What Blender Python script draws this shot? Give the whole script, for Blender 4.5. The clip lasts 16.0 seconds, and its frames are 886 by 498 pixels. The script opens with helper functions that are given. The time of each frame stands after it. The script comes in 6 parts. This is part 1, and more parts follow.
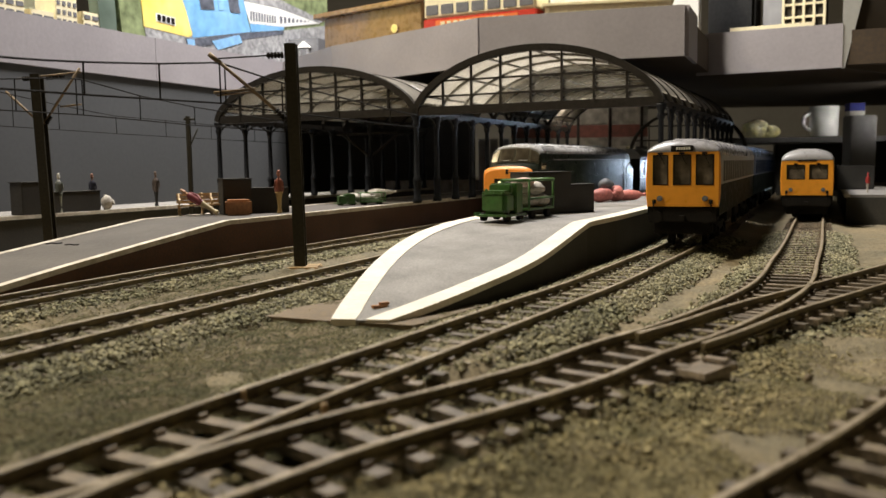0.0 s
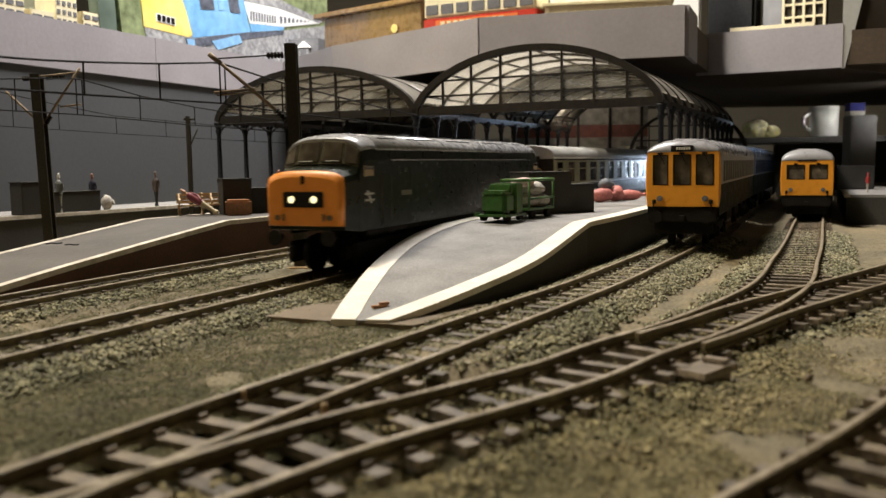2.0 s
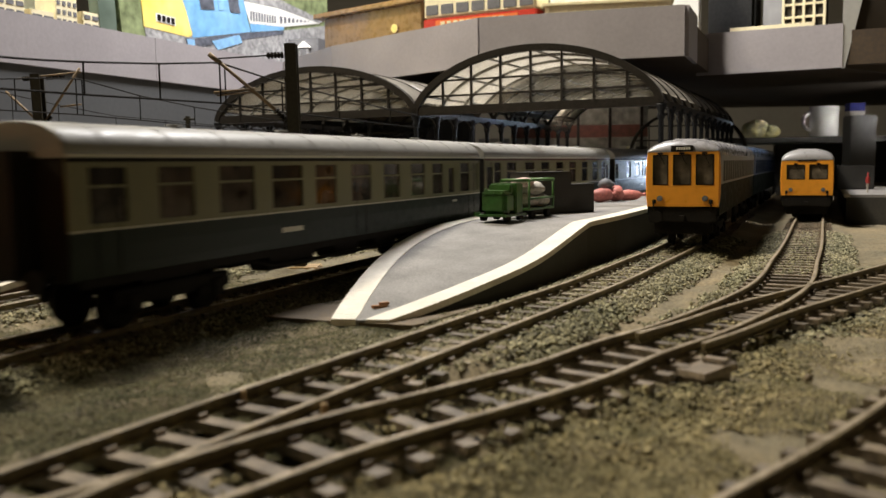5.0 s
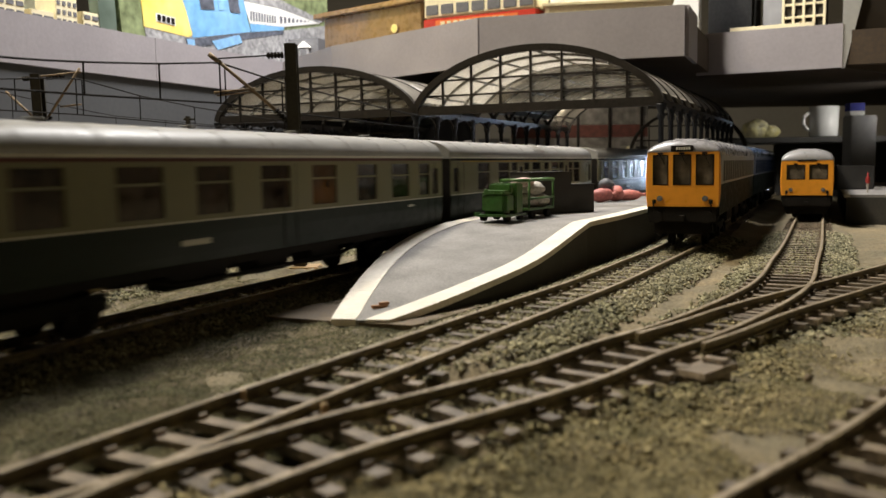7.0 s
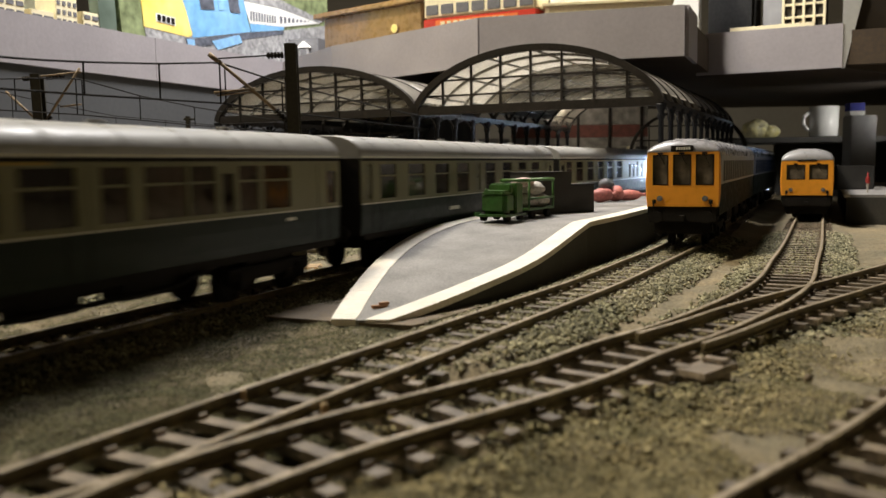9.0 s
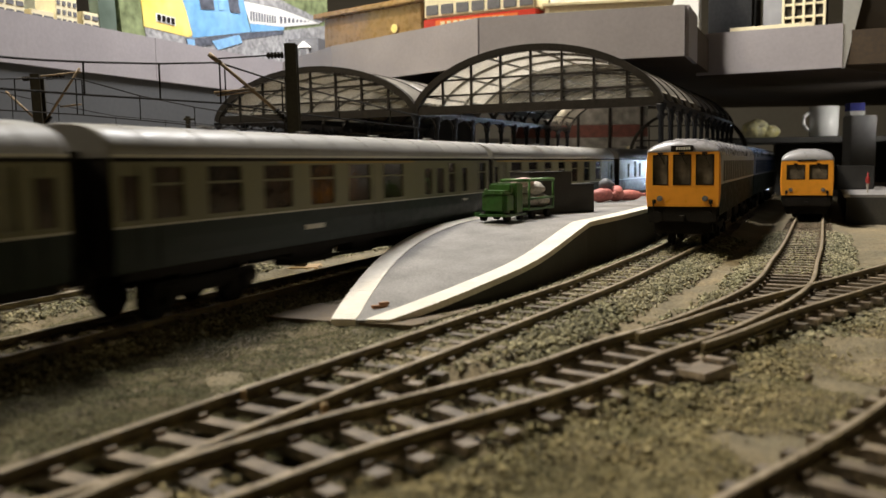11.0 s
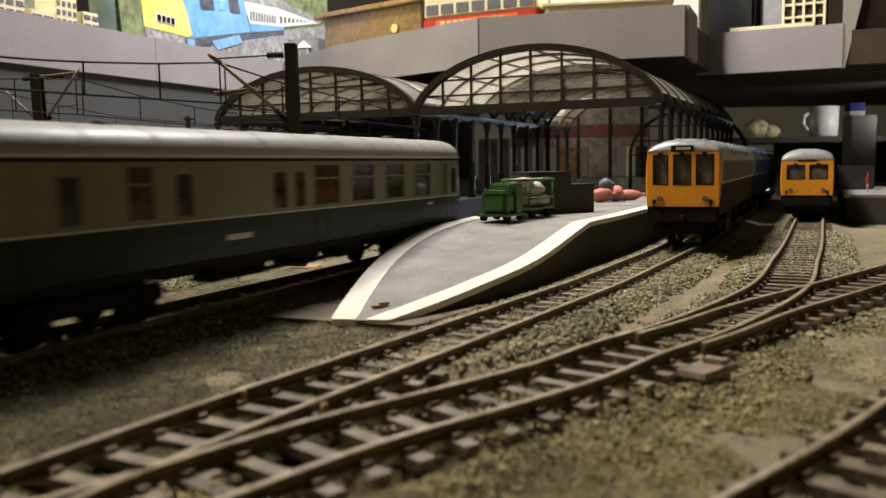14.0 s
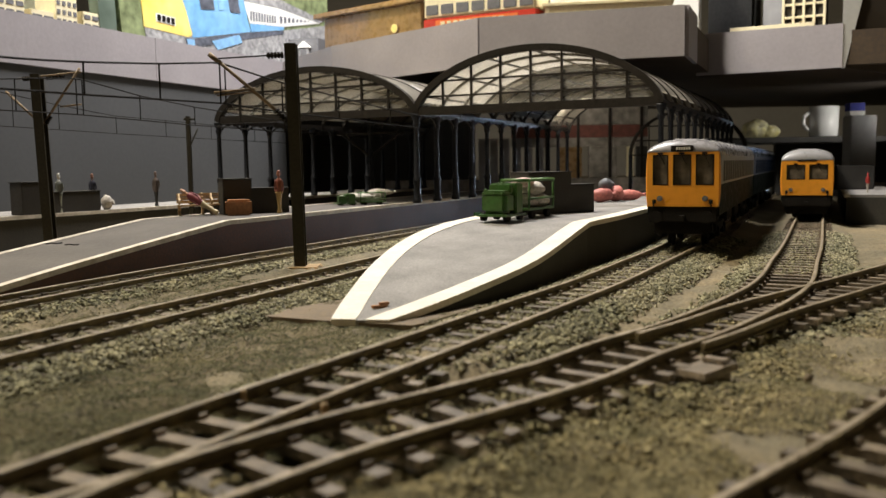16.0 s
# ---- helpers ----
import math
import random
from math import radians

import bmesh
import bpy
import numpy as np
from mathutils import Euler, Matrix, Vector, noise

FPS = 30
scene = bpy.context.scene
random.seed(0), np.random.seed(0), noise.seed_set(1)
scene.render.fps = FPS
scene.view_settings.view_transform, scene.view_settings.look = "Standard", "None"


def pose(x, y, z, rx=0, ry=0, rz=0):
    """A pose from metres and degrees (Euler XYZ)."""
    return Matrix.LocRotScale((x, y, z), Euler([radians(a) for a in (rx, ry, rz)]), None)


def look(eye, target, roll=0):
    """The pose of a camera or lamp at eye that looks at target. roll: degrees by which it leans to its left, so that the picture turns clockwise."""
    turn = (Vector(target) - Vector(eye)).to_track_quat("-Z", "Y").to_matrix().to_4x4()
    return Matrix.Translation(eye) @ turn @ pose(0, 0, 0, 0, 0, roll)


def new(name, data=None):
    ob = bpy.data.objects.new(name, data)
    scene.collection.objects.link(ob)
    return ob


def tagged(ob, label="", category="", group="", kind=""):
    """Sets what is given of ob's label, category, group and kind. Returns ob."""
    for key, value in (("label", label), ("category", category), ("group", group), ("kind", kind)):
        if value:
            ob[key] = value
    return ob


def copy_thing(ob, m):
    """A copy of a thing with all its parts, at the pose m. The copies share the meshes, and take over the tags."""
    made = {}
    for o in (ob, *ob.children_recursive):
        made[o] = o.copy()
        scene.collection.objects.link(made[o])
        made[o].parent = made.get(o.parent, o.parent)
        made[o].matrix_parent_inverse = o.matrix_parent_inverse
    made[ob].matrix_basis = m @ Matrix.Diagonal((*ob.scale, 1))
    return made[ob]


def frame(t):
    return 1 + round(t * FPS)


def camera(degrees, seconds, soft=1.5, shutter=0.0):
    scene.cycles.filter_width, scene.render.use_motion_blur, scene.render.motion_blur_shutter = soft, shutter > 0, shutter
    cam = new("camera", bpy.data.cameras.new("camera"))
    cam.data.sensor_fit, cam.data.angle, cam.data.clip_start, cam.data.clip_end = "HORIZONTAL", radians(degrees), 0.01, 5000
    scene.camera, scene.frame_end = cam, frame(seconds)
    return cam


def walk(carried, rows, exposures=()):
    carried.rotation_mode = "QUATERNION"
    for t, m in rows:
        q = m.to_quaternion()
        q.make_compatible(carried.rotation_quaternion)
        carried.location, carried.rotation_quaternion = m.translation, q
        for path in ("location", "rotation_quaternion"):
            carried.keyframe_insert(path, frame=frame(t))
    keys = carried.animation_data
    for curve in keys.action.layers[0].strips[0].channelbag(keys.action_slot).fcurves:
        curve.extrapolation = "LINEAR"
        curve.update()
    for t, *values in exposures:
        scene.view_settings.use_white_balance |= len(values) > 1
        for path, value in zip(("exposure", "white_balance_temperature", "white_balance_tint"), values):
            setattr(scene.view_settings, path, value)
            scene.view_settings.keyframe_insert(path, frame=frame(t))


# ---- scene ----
# A model railway at its true small size. Plans are in millimetres (MM), objects in metres.
# The rail tops lie at z = 0.
MM = 0.001
PITCH = math.atan(149 / 1520)
cam = camera(54.57, 16.0, soft=1.5, shutter=0.6)
EYE = (0.0, 0.0, 0.041)
cam.data.dof.use_dof, cam.data.dof.focus_distance, cam.data.dof.aperture_fstop = True, 0.42, 26.0
VIEW = look(EYE, (0.0, math.cos(PITCH), 0.041 - math.sin(PITCH)), -0.86)
walk(cam, [(0.0, VIEW), (16.0, VIEW)], exposures=[(0.0, 0.0), (16.0, 0.0)])

# ---- light ----
world = bpy.data.worlds.new("room_air")
world.use_nodes = True
world.node_tree.nodes["Background"].inputs["Color"].default_value = (0.92, 0.93, 1.0, 1)
world.node_tree.nodes["Background"].inputs["Strength"].default_value = 0.08
scene.world = world


def area_lamp(name, eye, target, size, watts, colour):
    data = bpy.data.lights.new(name, "AREA")
    data.shape, data.size, data.energy, data.color = "DISK", size, watts, colour
    ob = new(name, data)
    ob.matrix_world = look(eye, target)
    return ob


# the room's ceiling lamp to one side, and the daylight of a window far behind the layout
area_lamp("ceiling_lamp_light", (-0.40, 0.46, 0.95), (0.16, 0.40, 0.05), 0.14, 11.4, (1.0, 0.92, 0.76))
area_lamp("warm_lamp_light", (-1.5, 0.45, 1.1), (0.0, 0.42, 0.0), 0.2, 8.5, (1.0, 0.80, 0.47))
daylight = area_lamp("window_light", (0.90, 1.75, 0.05), (0.20, 0.86, 0.022), 0.08, 0.02, (0.66, 0.8, 1.0))
daylight.data.spread = radians(9)
# unseen fill added to brighten the shelf's things and the left fascia
area_lamp("shelf_fill_light", (0.0, 0.74, 0.66), (-0.12, 0.93, 0.15), 0.2, 10.0, (1.0, 0.97, 0.95))
# small unseen fills added under the raised shelf: over clutter, before the dim frontage
spot = bpy.data.lights.new("clutter_fill_spot", "SPOT")
spot.energy, spot.spot_size, spot.spot_blend, spot.shadow_soft_size, spot.color = 0.75, radians(70), 0.6, 0.01, (1.0, 0.95, 0.86)
new("clutter_fill_spot", spot).matrix_world = look((0.53, 0.87, 0.114), (0.42, 1.01, 0.075))
area_lamp("frontage_fill_light", (0.12, 0.86, 0.113), (0.13, 0.985, 0.05), 0.06, 0.12, (1.0, 0.9, 0.74))

# ---- materials ----


def mat(name, colour, rough=0.6, metal=0.0, grain=0.0, amount=0.25, bump=0.0, stain=0.0, stain_amount=0.25, vary=0.0,
        island=0.0, alpha=1.0, coat=0.0, dark=None, shine=0.5):
    """A procedural material. grain, stain: sizes in millimetres of the fine and the coarse variation."""
    m = bpy.data.materials.new(name)
    m.use_nodes = True
    nt = m.node_tree
    b = nt.nodes["Principled BSDF"]
    b.inputs["Roughness"].default_value = rough
    b.inputs["Metallic"].default_value = metal
    b.inputs["Coat Weight"].default_value = coat
    b.inputs["Specular IOR Level"].default_value = shine
    b.inputs["Base Color"].default_value = (*colour, 1)
    coords = nt.nodes.new("ShaderNodeTexCoord")
    last = None

    def noise_node(size, detail):
        n = nt.nodes.new("ShaderNodeTexNoise")
        n.inputs["Scale"].default_value = 1.0 / (size * MM)
        n.inputs["Detail"].default_value = detail
        nt.links.new(coords.outputs["Object"], n.inputs["Vector"])
        return n

    def value(low, high, source):
        r = nt.nodes.new("ShaderNodeMapRange")
        r.inputs["From Min"].default_value, r.inputs["From Max"].default_value = 0.3, 0.7
        r.inputs["To Min"].default_value, r.inputs["To Max"].default_value = low, high
        nt.links.new(source, r.inputs["Value"])
        return r.outputs["Result"]

    factors = []
    if grain:
        n1 = noise_node(grain, 4)
        factors.append(value(1 - amount, 1 + amount, n1.outputs["Fac"]))
        if bump:
            bp = nt.nodes.new("ShaderNodeBump")
            bp.inputs["Strength"].default_value = bump
            bp.inputs["Distance"].default_value = grain * MM * 0.5
            nt.links.new(n1.outputs["Fac"], bp.inputs["Height"])
            nt.links.new(bp.outputs["Normal"], b.inputs["Normal"])
        nt.links.new(value(max(0.02, rough - 0.12), min(1, rough + 0.12), n1.outputs["Fac"]), b.inputs["Roughness"])
    if vary:
        oi = nt.nodes.new("ShaderNodeObjectInfo")
        r = nt.nodes.new("ShaderNodeMapRange")
        r.inputs["To Min"].default_value, r.inputs["To Max"].default_value = 1 - vary, 1 + vary
        nt.links.new(oi.outputs["Random"], r.inputs["Value"])
        factors.append(r.outputs["Result"])
    if island:
        ge = nt.nodes.new("ShaderNodeNewGeometry")
        r = nt.nodes.new("ShaderNodeMapRange")
        r.inputs["To Min"].default_value, r.inputs["To Max"].default_value = 1 - island, 1 + island
        nt.links.new(ge.outputs["Random Per Island"], r.inputs["Value"])
        factors.append(r.outputs["Result"])
    base = None
    if stain:
        n2 = noise_node(stain, 3)
        mix = nt.nodes.new("ShaderNodeMix")
        mix.data_type = "RGBA"
        mix.inputs["A"].default_value = (*colour, 1)
        other = dark or tuple(c * (1 - stain_amount) for c in colour)
        mix.inputs["B"].default_value = (*other, 1)
        nt.links.new(value(0, 1, n2.outputs["Fac"]), mix.inputs["Factor"])
        base = mix.outputs["Result"]
    if factors or base:
        for f in factors:
            v = nt.nodes.new("ShaderNodeVectorMath")
            v.operation = "SCALE"
            if base is None:
                v.inputs[0].default_value = colour
            else:
                nt.links.new(base, v.inputs[0])
            nt.links.new(f, v.inputs["Scale"])
            base = v.outputs["Vector"]
        nt.links.new(base, b.inputs["Base Color"])
    if alpha < 1:
        b.inputs["Alpha"].default_value = alpha
    return m


def glow(name, colour, strength):
    m = mat(name, colour, 0.4)
    b = m.node_tree.nodes["Principled BSDF"]
    b.inputs["Emission Color"].default_value = (*colour, 1)
    b.inputs["Emission Strength"].default_value = strength
    return m


def frosted(name, colour):
    """Thin milky plastic sheet that lets light through."""
    m = bpy.data.materials.new(name)
    m.use_nodes = True
    nt = m.node_tree
    b = nt.nodes["Principled BSDF"]
    b.inputs["Base Color"].default_value = (*colour, 1)
    b.inputs["Roughness"].default_value = 0.35
    tr = nt.nodes.new("ShaderNodeBsdfTranslucent")
    tr.inputs["Color"].default_value = (*colour, 1)
    mix = nt.nodes.new("ShaderNodeMixShader")
    mix.inputs["Fac"].default_value = 0.55
    nt.links.new(b.outputs["BSDF"], mix.inputs[1])
    nt.links.new(tr.outputs["BSDF"], mix.inputs[2])
    nt.links.new(mix.outputs["Shader"], nt.nodes["Material Output"].inputs["Surface"])
    return m


M_EARTH = mat("sandy_scenic_ground", (0.22, 0.172, 0.098), 0.95, grain=1.1, amount=0.4, bump=0.7, stain=34, dark=(0.135, 0.118, 0.075))
M_STONE = mat("ballast_chips", (0.325, 0.292, 0.185), 0.9, grain=0.8, amount=0.2, island=0.65, stain=45, dark=(0.17, 0.165, 0.095))
M_GRIT = mat("scatter_grit", (0.195, 0.172, 0.09), 0.95, island=0.6, stain=26, dark=(0.105, 0.105, 0.055))
M_GRITBUFF = mat("buff_scatter", (0.31, 0.26, 0.142), 0.95, island=0.75, stain=14, dark=(0.15, 0.135, 0.068))
M_BED = mat("shade_dark_bed", (0.03, 0.025, 0.017), 0.9, grain=1.5, amount=0.4, bump=0.5, stain=14, stain_amount=0.4)
M_SLEEPER = mat("sleeper_plastic", (0.19, 0.15, 0.105), 0.45, grain=0.9, amount=0.4, vary=0.4, bump=0.5, stain=5, stain_amount=0.45)
M_RAIL = mat("weathered_rail", (0.235, 0.19, 0.098), 0.6, 0.1, grain=2.5, amount=0.35, bump=0.2, stain=14, dark=(0.13, 0.10, 0.055))
M_RAILTOP = mat("worn_rail_head", (0.42, 0.35, 0.26), 0.42, 0.35, grain=3, amount=0.3, stain=22, dark=(0.27, 0.215, 0.15))
M_PLAT = mat("grey_platform_card", (0.265, 0.25, 0.235), 0.8, grain=0.8, amount=0.28, bump=0.2, stain=16, stain_amount=0.35)
M_PLATDARK = mat("brown_grey_platform_card", (0.098, 0.085, 0.073), 0.8, grain=1.5, amount=0.15, bump=0.15, stain=22, stain_amount=0.3)
M_WHITE = mat("white_edge_paint", (0.77, 0.71, 0.61), 0.6, grain=1.5, amount=0.08, bump=0.15, stain=9, dark=(0.66, 0.6, 0.5))
M_OLDWHITE = mat("dirty_edge_paint", (0.62, 0.565, 0.475), 0.7, grain=1.5, amount=0.15, bump=0.15, stain=7, dark=(0.36, 0.31, 0.24))
M_BROWNWALL = mat("brown_platform_wall", (0.105, 0.048, 0.030), 0.75, grain=1.2, amount=0.3, bump=0.25, stain=30, stain_amount=0.35)
M_GREYWALL = mat("dark_grey_platform_wall", (0.05, 0.046, 0.038), 0.75, grain=1.2, amount=0.3, bump=0.25, stain=30, stain_amount=0.35)
M_PLY = mat("weathered_plywood", (0.17, 0.125, 0.075), 0.8, grain=2, amount=0.3, bump=0.2, stain=20, stain_amount=0.3)
M_BACKWALL = mat("grey_painted_backboard", (0.069, 0.071, 0.074), 0.75, grain=3, amount=0.05, stain=120, stain_amount=0.16)
M_FASCIA = mat("lilac_grey_painted_fascia", (0.335, 0.308, 0.322), 0.7, grain=3, amount=0.06, bump=0.08, stain=55, stain_amount=0.16)
M_DECK = mat("bare_brown_hardboard", (0.085, 0.058, 0.035), 0.85, grain=3, amount=0.25, stain=60, stain_amount=0.3)
M_IRON = mat("black_iron_paint", (0.022, 0.018, 0.014), 0.5, grain=1.5, amount=0.3, shine=0.2)
M_COLUMN = mat("dark_blue_column_paint", (0.010, 0.0105, 0.013), 0.5, grain=1.5, amount=0.3, shine=0.2)
M_PANE = frosted("milky_roof_sheet", (0.36, 0.335, 0.29))


def hazy(name):
    """Thin, slightly milky clear plastic film."""
    m = bpy.data.materials.new(name)
    m.use_nodes = True
    nt = m.node_tree
    b = nt.nodes["Principled BSDF"]
    b.inputs["Base Color"].default_value = (0.8, 0.77, 0.7, 1)
    b.inputs["Roughness"].default_value = 0.25
    tr = nt.nodes.new("ShaderNodeBsdfTransparent")
    co = nt.nodes.new("ShaderNodeTexCoord")
    n = nt.nodes.new("ShaderNodeTexNoise")
    n.inputs["Scale"].default_value = 60
    nt.links.new(co.outputs["Object"], n.inputs["Vector"])
    r = nt.nodes.new("ShaderNodeMapRange")
    r.inputs["To Min"].default_value, r.inputs["To Max"].default_value = 0.08, 0.26
    nt.links.new(n.outputs["Fac"], r.inputs["Value"])
    mix = nt.nodes.new("ShaderNodeMixShader")
    nt.links.new(r.outputs["Result"], mix.inputs["Fac"])
    nt.links.new(tr.outputs["BSDF"], mix.inputs[1])
    nt.links.new(b.outputs["BSDF"], mix.inputs[2])
    nt.links.new(mix.outputs["Shader"], nt.nodes["Material Output"].inputs["Surface"])
    return m


M_FILM = hazy("hazy_clear_glazing")
M_MAST = mat("dark_mast_paint", (0.036, 0.031, 0.02), 0.55, grain=1.5, amount=0.3, shine=0.3)
M_BRASS = mat("tarnished_brass_wire", (0.17, 0.12, 0.07), 0.55, 0.4, grain=1, amount=0.3)
M_BOX = mat("dark_brown_hut_paint", (0.032, 0.027, 0.02), 0.75, grain=1.5, amount=0.2, stain=12, stain_amount=0.25)
M_CRATE = mat("orange_brown_crate", (0.36, 0.17, 0.07), 0.6, grain=1.5, amount=0.2)
M_GREEN = mat("green_trolley_plastic", (0.04, 0.125, 0.022), 0.38, grain=2, amount=0.2, stain=7, dark=(0.06, 0.115, 0.03))
M_SACK = mat("pale_sack", (0.52, 0.47, 0.41), 0.6, grain=1.5, amount=0.25, bump=0.4, stain=4, stain_amount=0.4)
M_SACKPINK = mat("pink_sack", (0.6, 0.42, 0.36), 0.5, grain=1.5, amount=0.25, bump=0.4, stain=4, stain_amount=0.3)
M_SACKRED = mat("red_sack", (0.52, 0.17, 0.14), 0.6, grain=1.5, amount=0.25, bump=0.3)
M_ORANGE = mat("orange_yellow_loco_paint", (0.80, 0.275, 0.035), 0.38, grain=4, amount=0.06, coat=0.15)
M_YELLOW = mat("yellow_railcar_paint", (0.84, 0.34, 0.028), 0.38, grain=4, amount=0.06, coat=0.15)
M_LOCOBLUE = mat("dirty_dark_blue_loco", (0.0125, 0.018, 0.0095), 0.36, grain=3, amount=0.2, stain=25, stain_amount=0.3, shine=0.2)
M_LOCOROOF = mat("grey_loco_roof", (0.34, 0.335, 0.34), 0.26, grain=2.5, amount=0.1, stain=30, stain_amount=0.25)
M_COACHBLUE = mat("rail_blue_side", (0.013, 0.022, 0.017), 0.42, grain=3, amount=0.12, shine=0.15)
M_COACHGREY = mat("pale_grey_side", (0.19, 0.182, 0.10), 0.45, grain=3, amount=0.07, stain=30, stain_amount=0.12)
M_ROOF = mat("silver_grey_roof", (0.32, 0.312, 0.295), 0.46, grain=2.5, amount=0.1, stain=25, stain_amount=0.2)
M_WHITEROOF = mat("off_white_dome", (0.28, 0.27, 0.275), 0.28, grain=3, amount=0.06, stain=35, stain_amount=0.25)
M_GREYROOF = mat("mid_grey_roof", (0.24, 0.235, 0.235), 0.36, grain=3, amount=0.08, stain=12, stain_amount=0.2)
M_GLASS = mat("dark_tinted_glazing", (0.026, 0.02, 0.016), 0.12, grain=4, amount=0.3, vary=0.6, stain=9, dark=(0.05, 0.034, 0.026))
M_PALEPANE = mat("whitened_window", (0.17, 0.165, 0.10), 0.35, grain=4, amount=0.15, stain=6, stain_amount=0.3)
M_MAROON = mat("maroon_cantrail", (0.07, 0.012, 0.010), 0.45, grain=3, amount=0.15)
M_YELLOWLINE = mat("yellow_cantrail_line", (0.36, 0.24, 0.05), 0.5, grain=3, amount=0.1)
M_CABFRAME = mat("olive_cab_surround", (0.09, 0.075, 0.042), 0.5, grain=2, amount=0.2, shine=0.2)
M_CABGLASS = mat("cab_glazing", (0.075, 0.06, 0.04), 0.1, grain=5, amount=0.3, stain=6, stain_amount=0.5, shine=0.25)
M_BLACK = mat("matt_black_underframe", (0.012, 0.010, 0.008), 0.75, grain=1.5, amount=0.4, shine=0.15)
M_CARGREY = mat("railcar_pale_grey", (0.30, 0.30, 0.29), 0.45, grain=3, amount=0.07)
M_CARGLASS = mat("railcar_glazing", (0.03, 0.027, 0.02), 0.4, shine=0.12)
M_CARSIDE = mat("dark_railcar_side", (0.012, 0.018, 0.015), 0.6, grain=3, amount=0.15, shine=0.06)
M_CARBLUE = mat("rail_blue_car", (0.015, 0.042, 0.125), 0.4, grain=3, amount=0.15)
M_BLUEROOF = mat("blue_grey_car_roof", (0.08, 0.13, 0.24), 0.25, grain=3, amount=0.1)
M_CARPANE = mat("railcar_cab_glazing", (0.15, 0.122, 0.09), 0.15, grain=5, amount=0.35, stain=6, stain_amount=0.5)
M_LINE = mat("white_lining", (0.62, 0.6, 0.52), 0.5)
M_TAN = mat("tan_window_frame", (0.45, 0.34, 0.2), 0.5)
M_HEADLIGHT = glow("lit_marker_lamp", (1.0, 0.90, 0.5), 1.5)
M_ROOMWALL = mat("room_wall_paint", (0.36, 0.335, 0.28), 0.9, grain=20, amount=0.05)
M_ROOMFLOOR = mat("room_carpet", (0.12, 0.10, 0.09), 0.95, grain=10, amount=0.2)
M_CREAM = mat("cream_card", (0.78, 0.70, 0.48), 0.6, grain=3, amount=0.06)
M_WHITEPL = mat("white_plastic", (0.80, 0.80, 0.78), 0.45, grain=5, amount=0.04)
M_WOOD = mat("varnished_wood", (0.36, 0.22, 0.09), 0.3, grain=6, amount=0.2, stain=18, stain_amount=0.3, coat=0.4)
M_RED = mat("red_bus_paint", (0.55, 0.05, 0.03), 0.35, grain=3, amount=0.08)
M_SLATE = mat("grey_slate_card", (0.14, 0.14, 0.15), 0.7, grain=2, amount=0.2)
M_SKYBLUE = mat("printed_blue", (0.17, 0.41, 0.74), 0.4, grain=8, amount=0.15, stain=30, dark=(0.24, 0.48, 0.76))
M_PRINTYELLOW = mat("printed_yellow", (0.92, 0.68, 0.13), 0.4, grain=8, amount=0.06, stain=30, dark=(0.9, 0.74, 0.3))
M_PRINTGREEN = mat("printed_foliage", (0.20, 0.24, 0.12), 0.5, grain=9, amount=0.5)
M_PRINTBLUE = mat("printed_pale_blue", (0.24, 0.46, 0.74), 0.4, grain=6, amount=0.2)
M_PRINTDARK = mat("printed_shadow", (0.10, 0.11, 0.14), 0.5, grain=5, amount=0.5)
M_PRINTGREY = mat("printed_stone", (0.40, 0.40, 0.41), 0.5, grain=5, amount=0.45, stain=16, dark=(0.24, 0.24, 0.25))
M_MUG = mat("white_glazed_china", (0.8, 0.8, 0.8), 0.25)
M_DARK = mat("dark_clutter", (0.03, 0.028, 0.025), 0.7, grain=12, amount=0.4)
M_BLUEBOX = mat("deep_blue_card", (0.02, 0.03, 0.3), 0.5)
M_SKY = mat("pale_sky_backscene", (0.70, 0.80, 0.86), 0.7, grain=60, amount=0.06, stain=40, dark=(0.85, 0.87, 0.86))
M_PANELBROWN = mat("brown_hardboard_panel", (0.05, 0.036, 0.022), 0.8, grain=3, amount=0.25, stain=40, stain_amount=0.3)
M_GREYBOX = mat("grey_plastic_pipe", (0.30, 0.30, 0.31), 0.5, grain=10, amount=0.1)

# ---- mesh helpers (all in millimetres) ----


def hexa(bm, c):
    v = [bm.verts.new(p) for p in c]
    for f in ((0, 3, 2, 1), (4, 5, 6, 7), (0, 1, 5, 4), (1, 2, 6, 5), (2, 3, 7, 6), (3, 0, 4, 7)):
        bm.faces.new([v[i] for i in f])
    return v


def box(bm, x0, x1, y0, y1, z0, z1, bevel=0.0):
    v = hexa(bm, [(x0, y0, z0), (x1, y0, z0), (x1, y1, z0), (x0, y1, z0), (x0, y0, z1), (x1, y0, z1), (x1, y1, z1), (x0, y1, z1)])
    if bevel:
        es = list({e for a in v for e in a.link_edges})
        bmesh.ops.bevel(bm, geom=es, offset=bevel, segments=2, affect="EDGES")


def tube(bm, p, q, r, n=8, r2=None):
    p, q = Vector(p), Vector(q)
    r2 = r if r2 is None else r2
    w = (q - p).normalized()
    a = w.orthogonal().normalized()
    b = w.cross(a)
    rings = []
    for c, rad in ((p, r), (q, r2)):
        rings.append([bm.verts.new(c + rad * (math.cos(k) * a + math.sin(k) * b)) for k in (2 * math.pi * i / n for i in range(n))])
    for i in range(n):
        j = (i + 1) % n
        f = bm.faces.new((rings[0][i], rings[0][j], rings[1][j], rings[1][i]))
        f.smooth = n > 6
    bm.faces.new(rings[0][::-1]), bm.faces.new(rings[1])


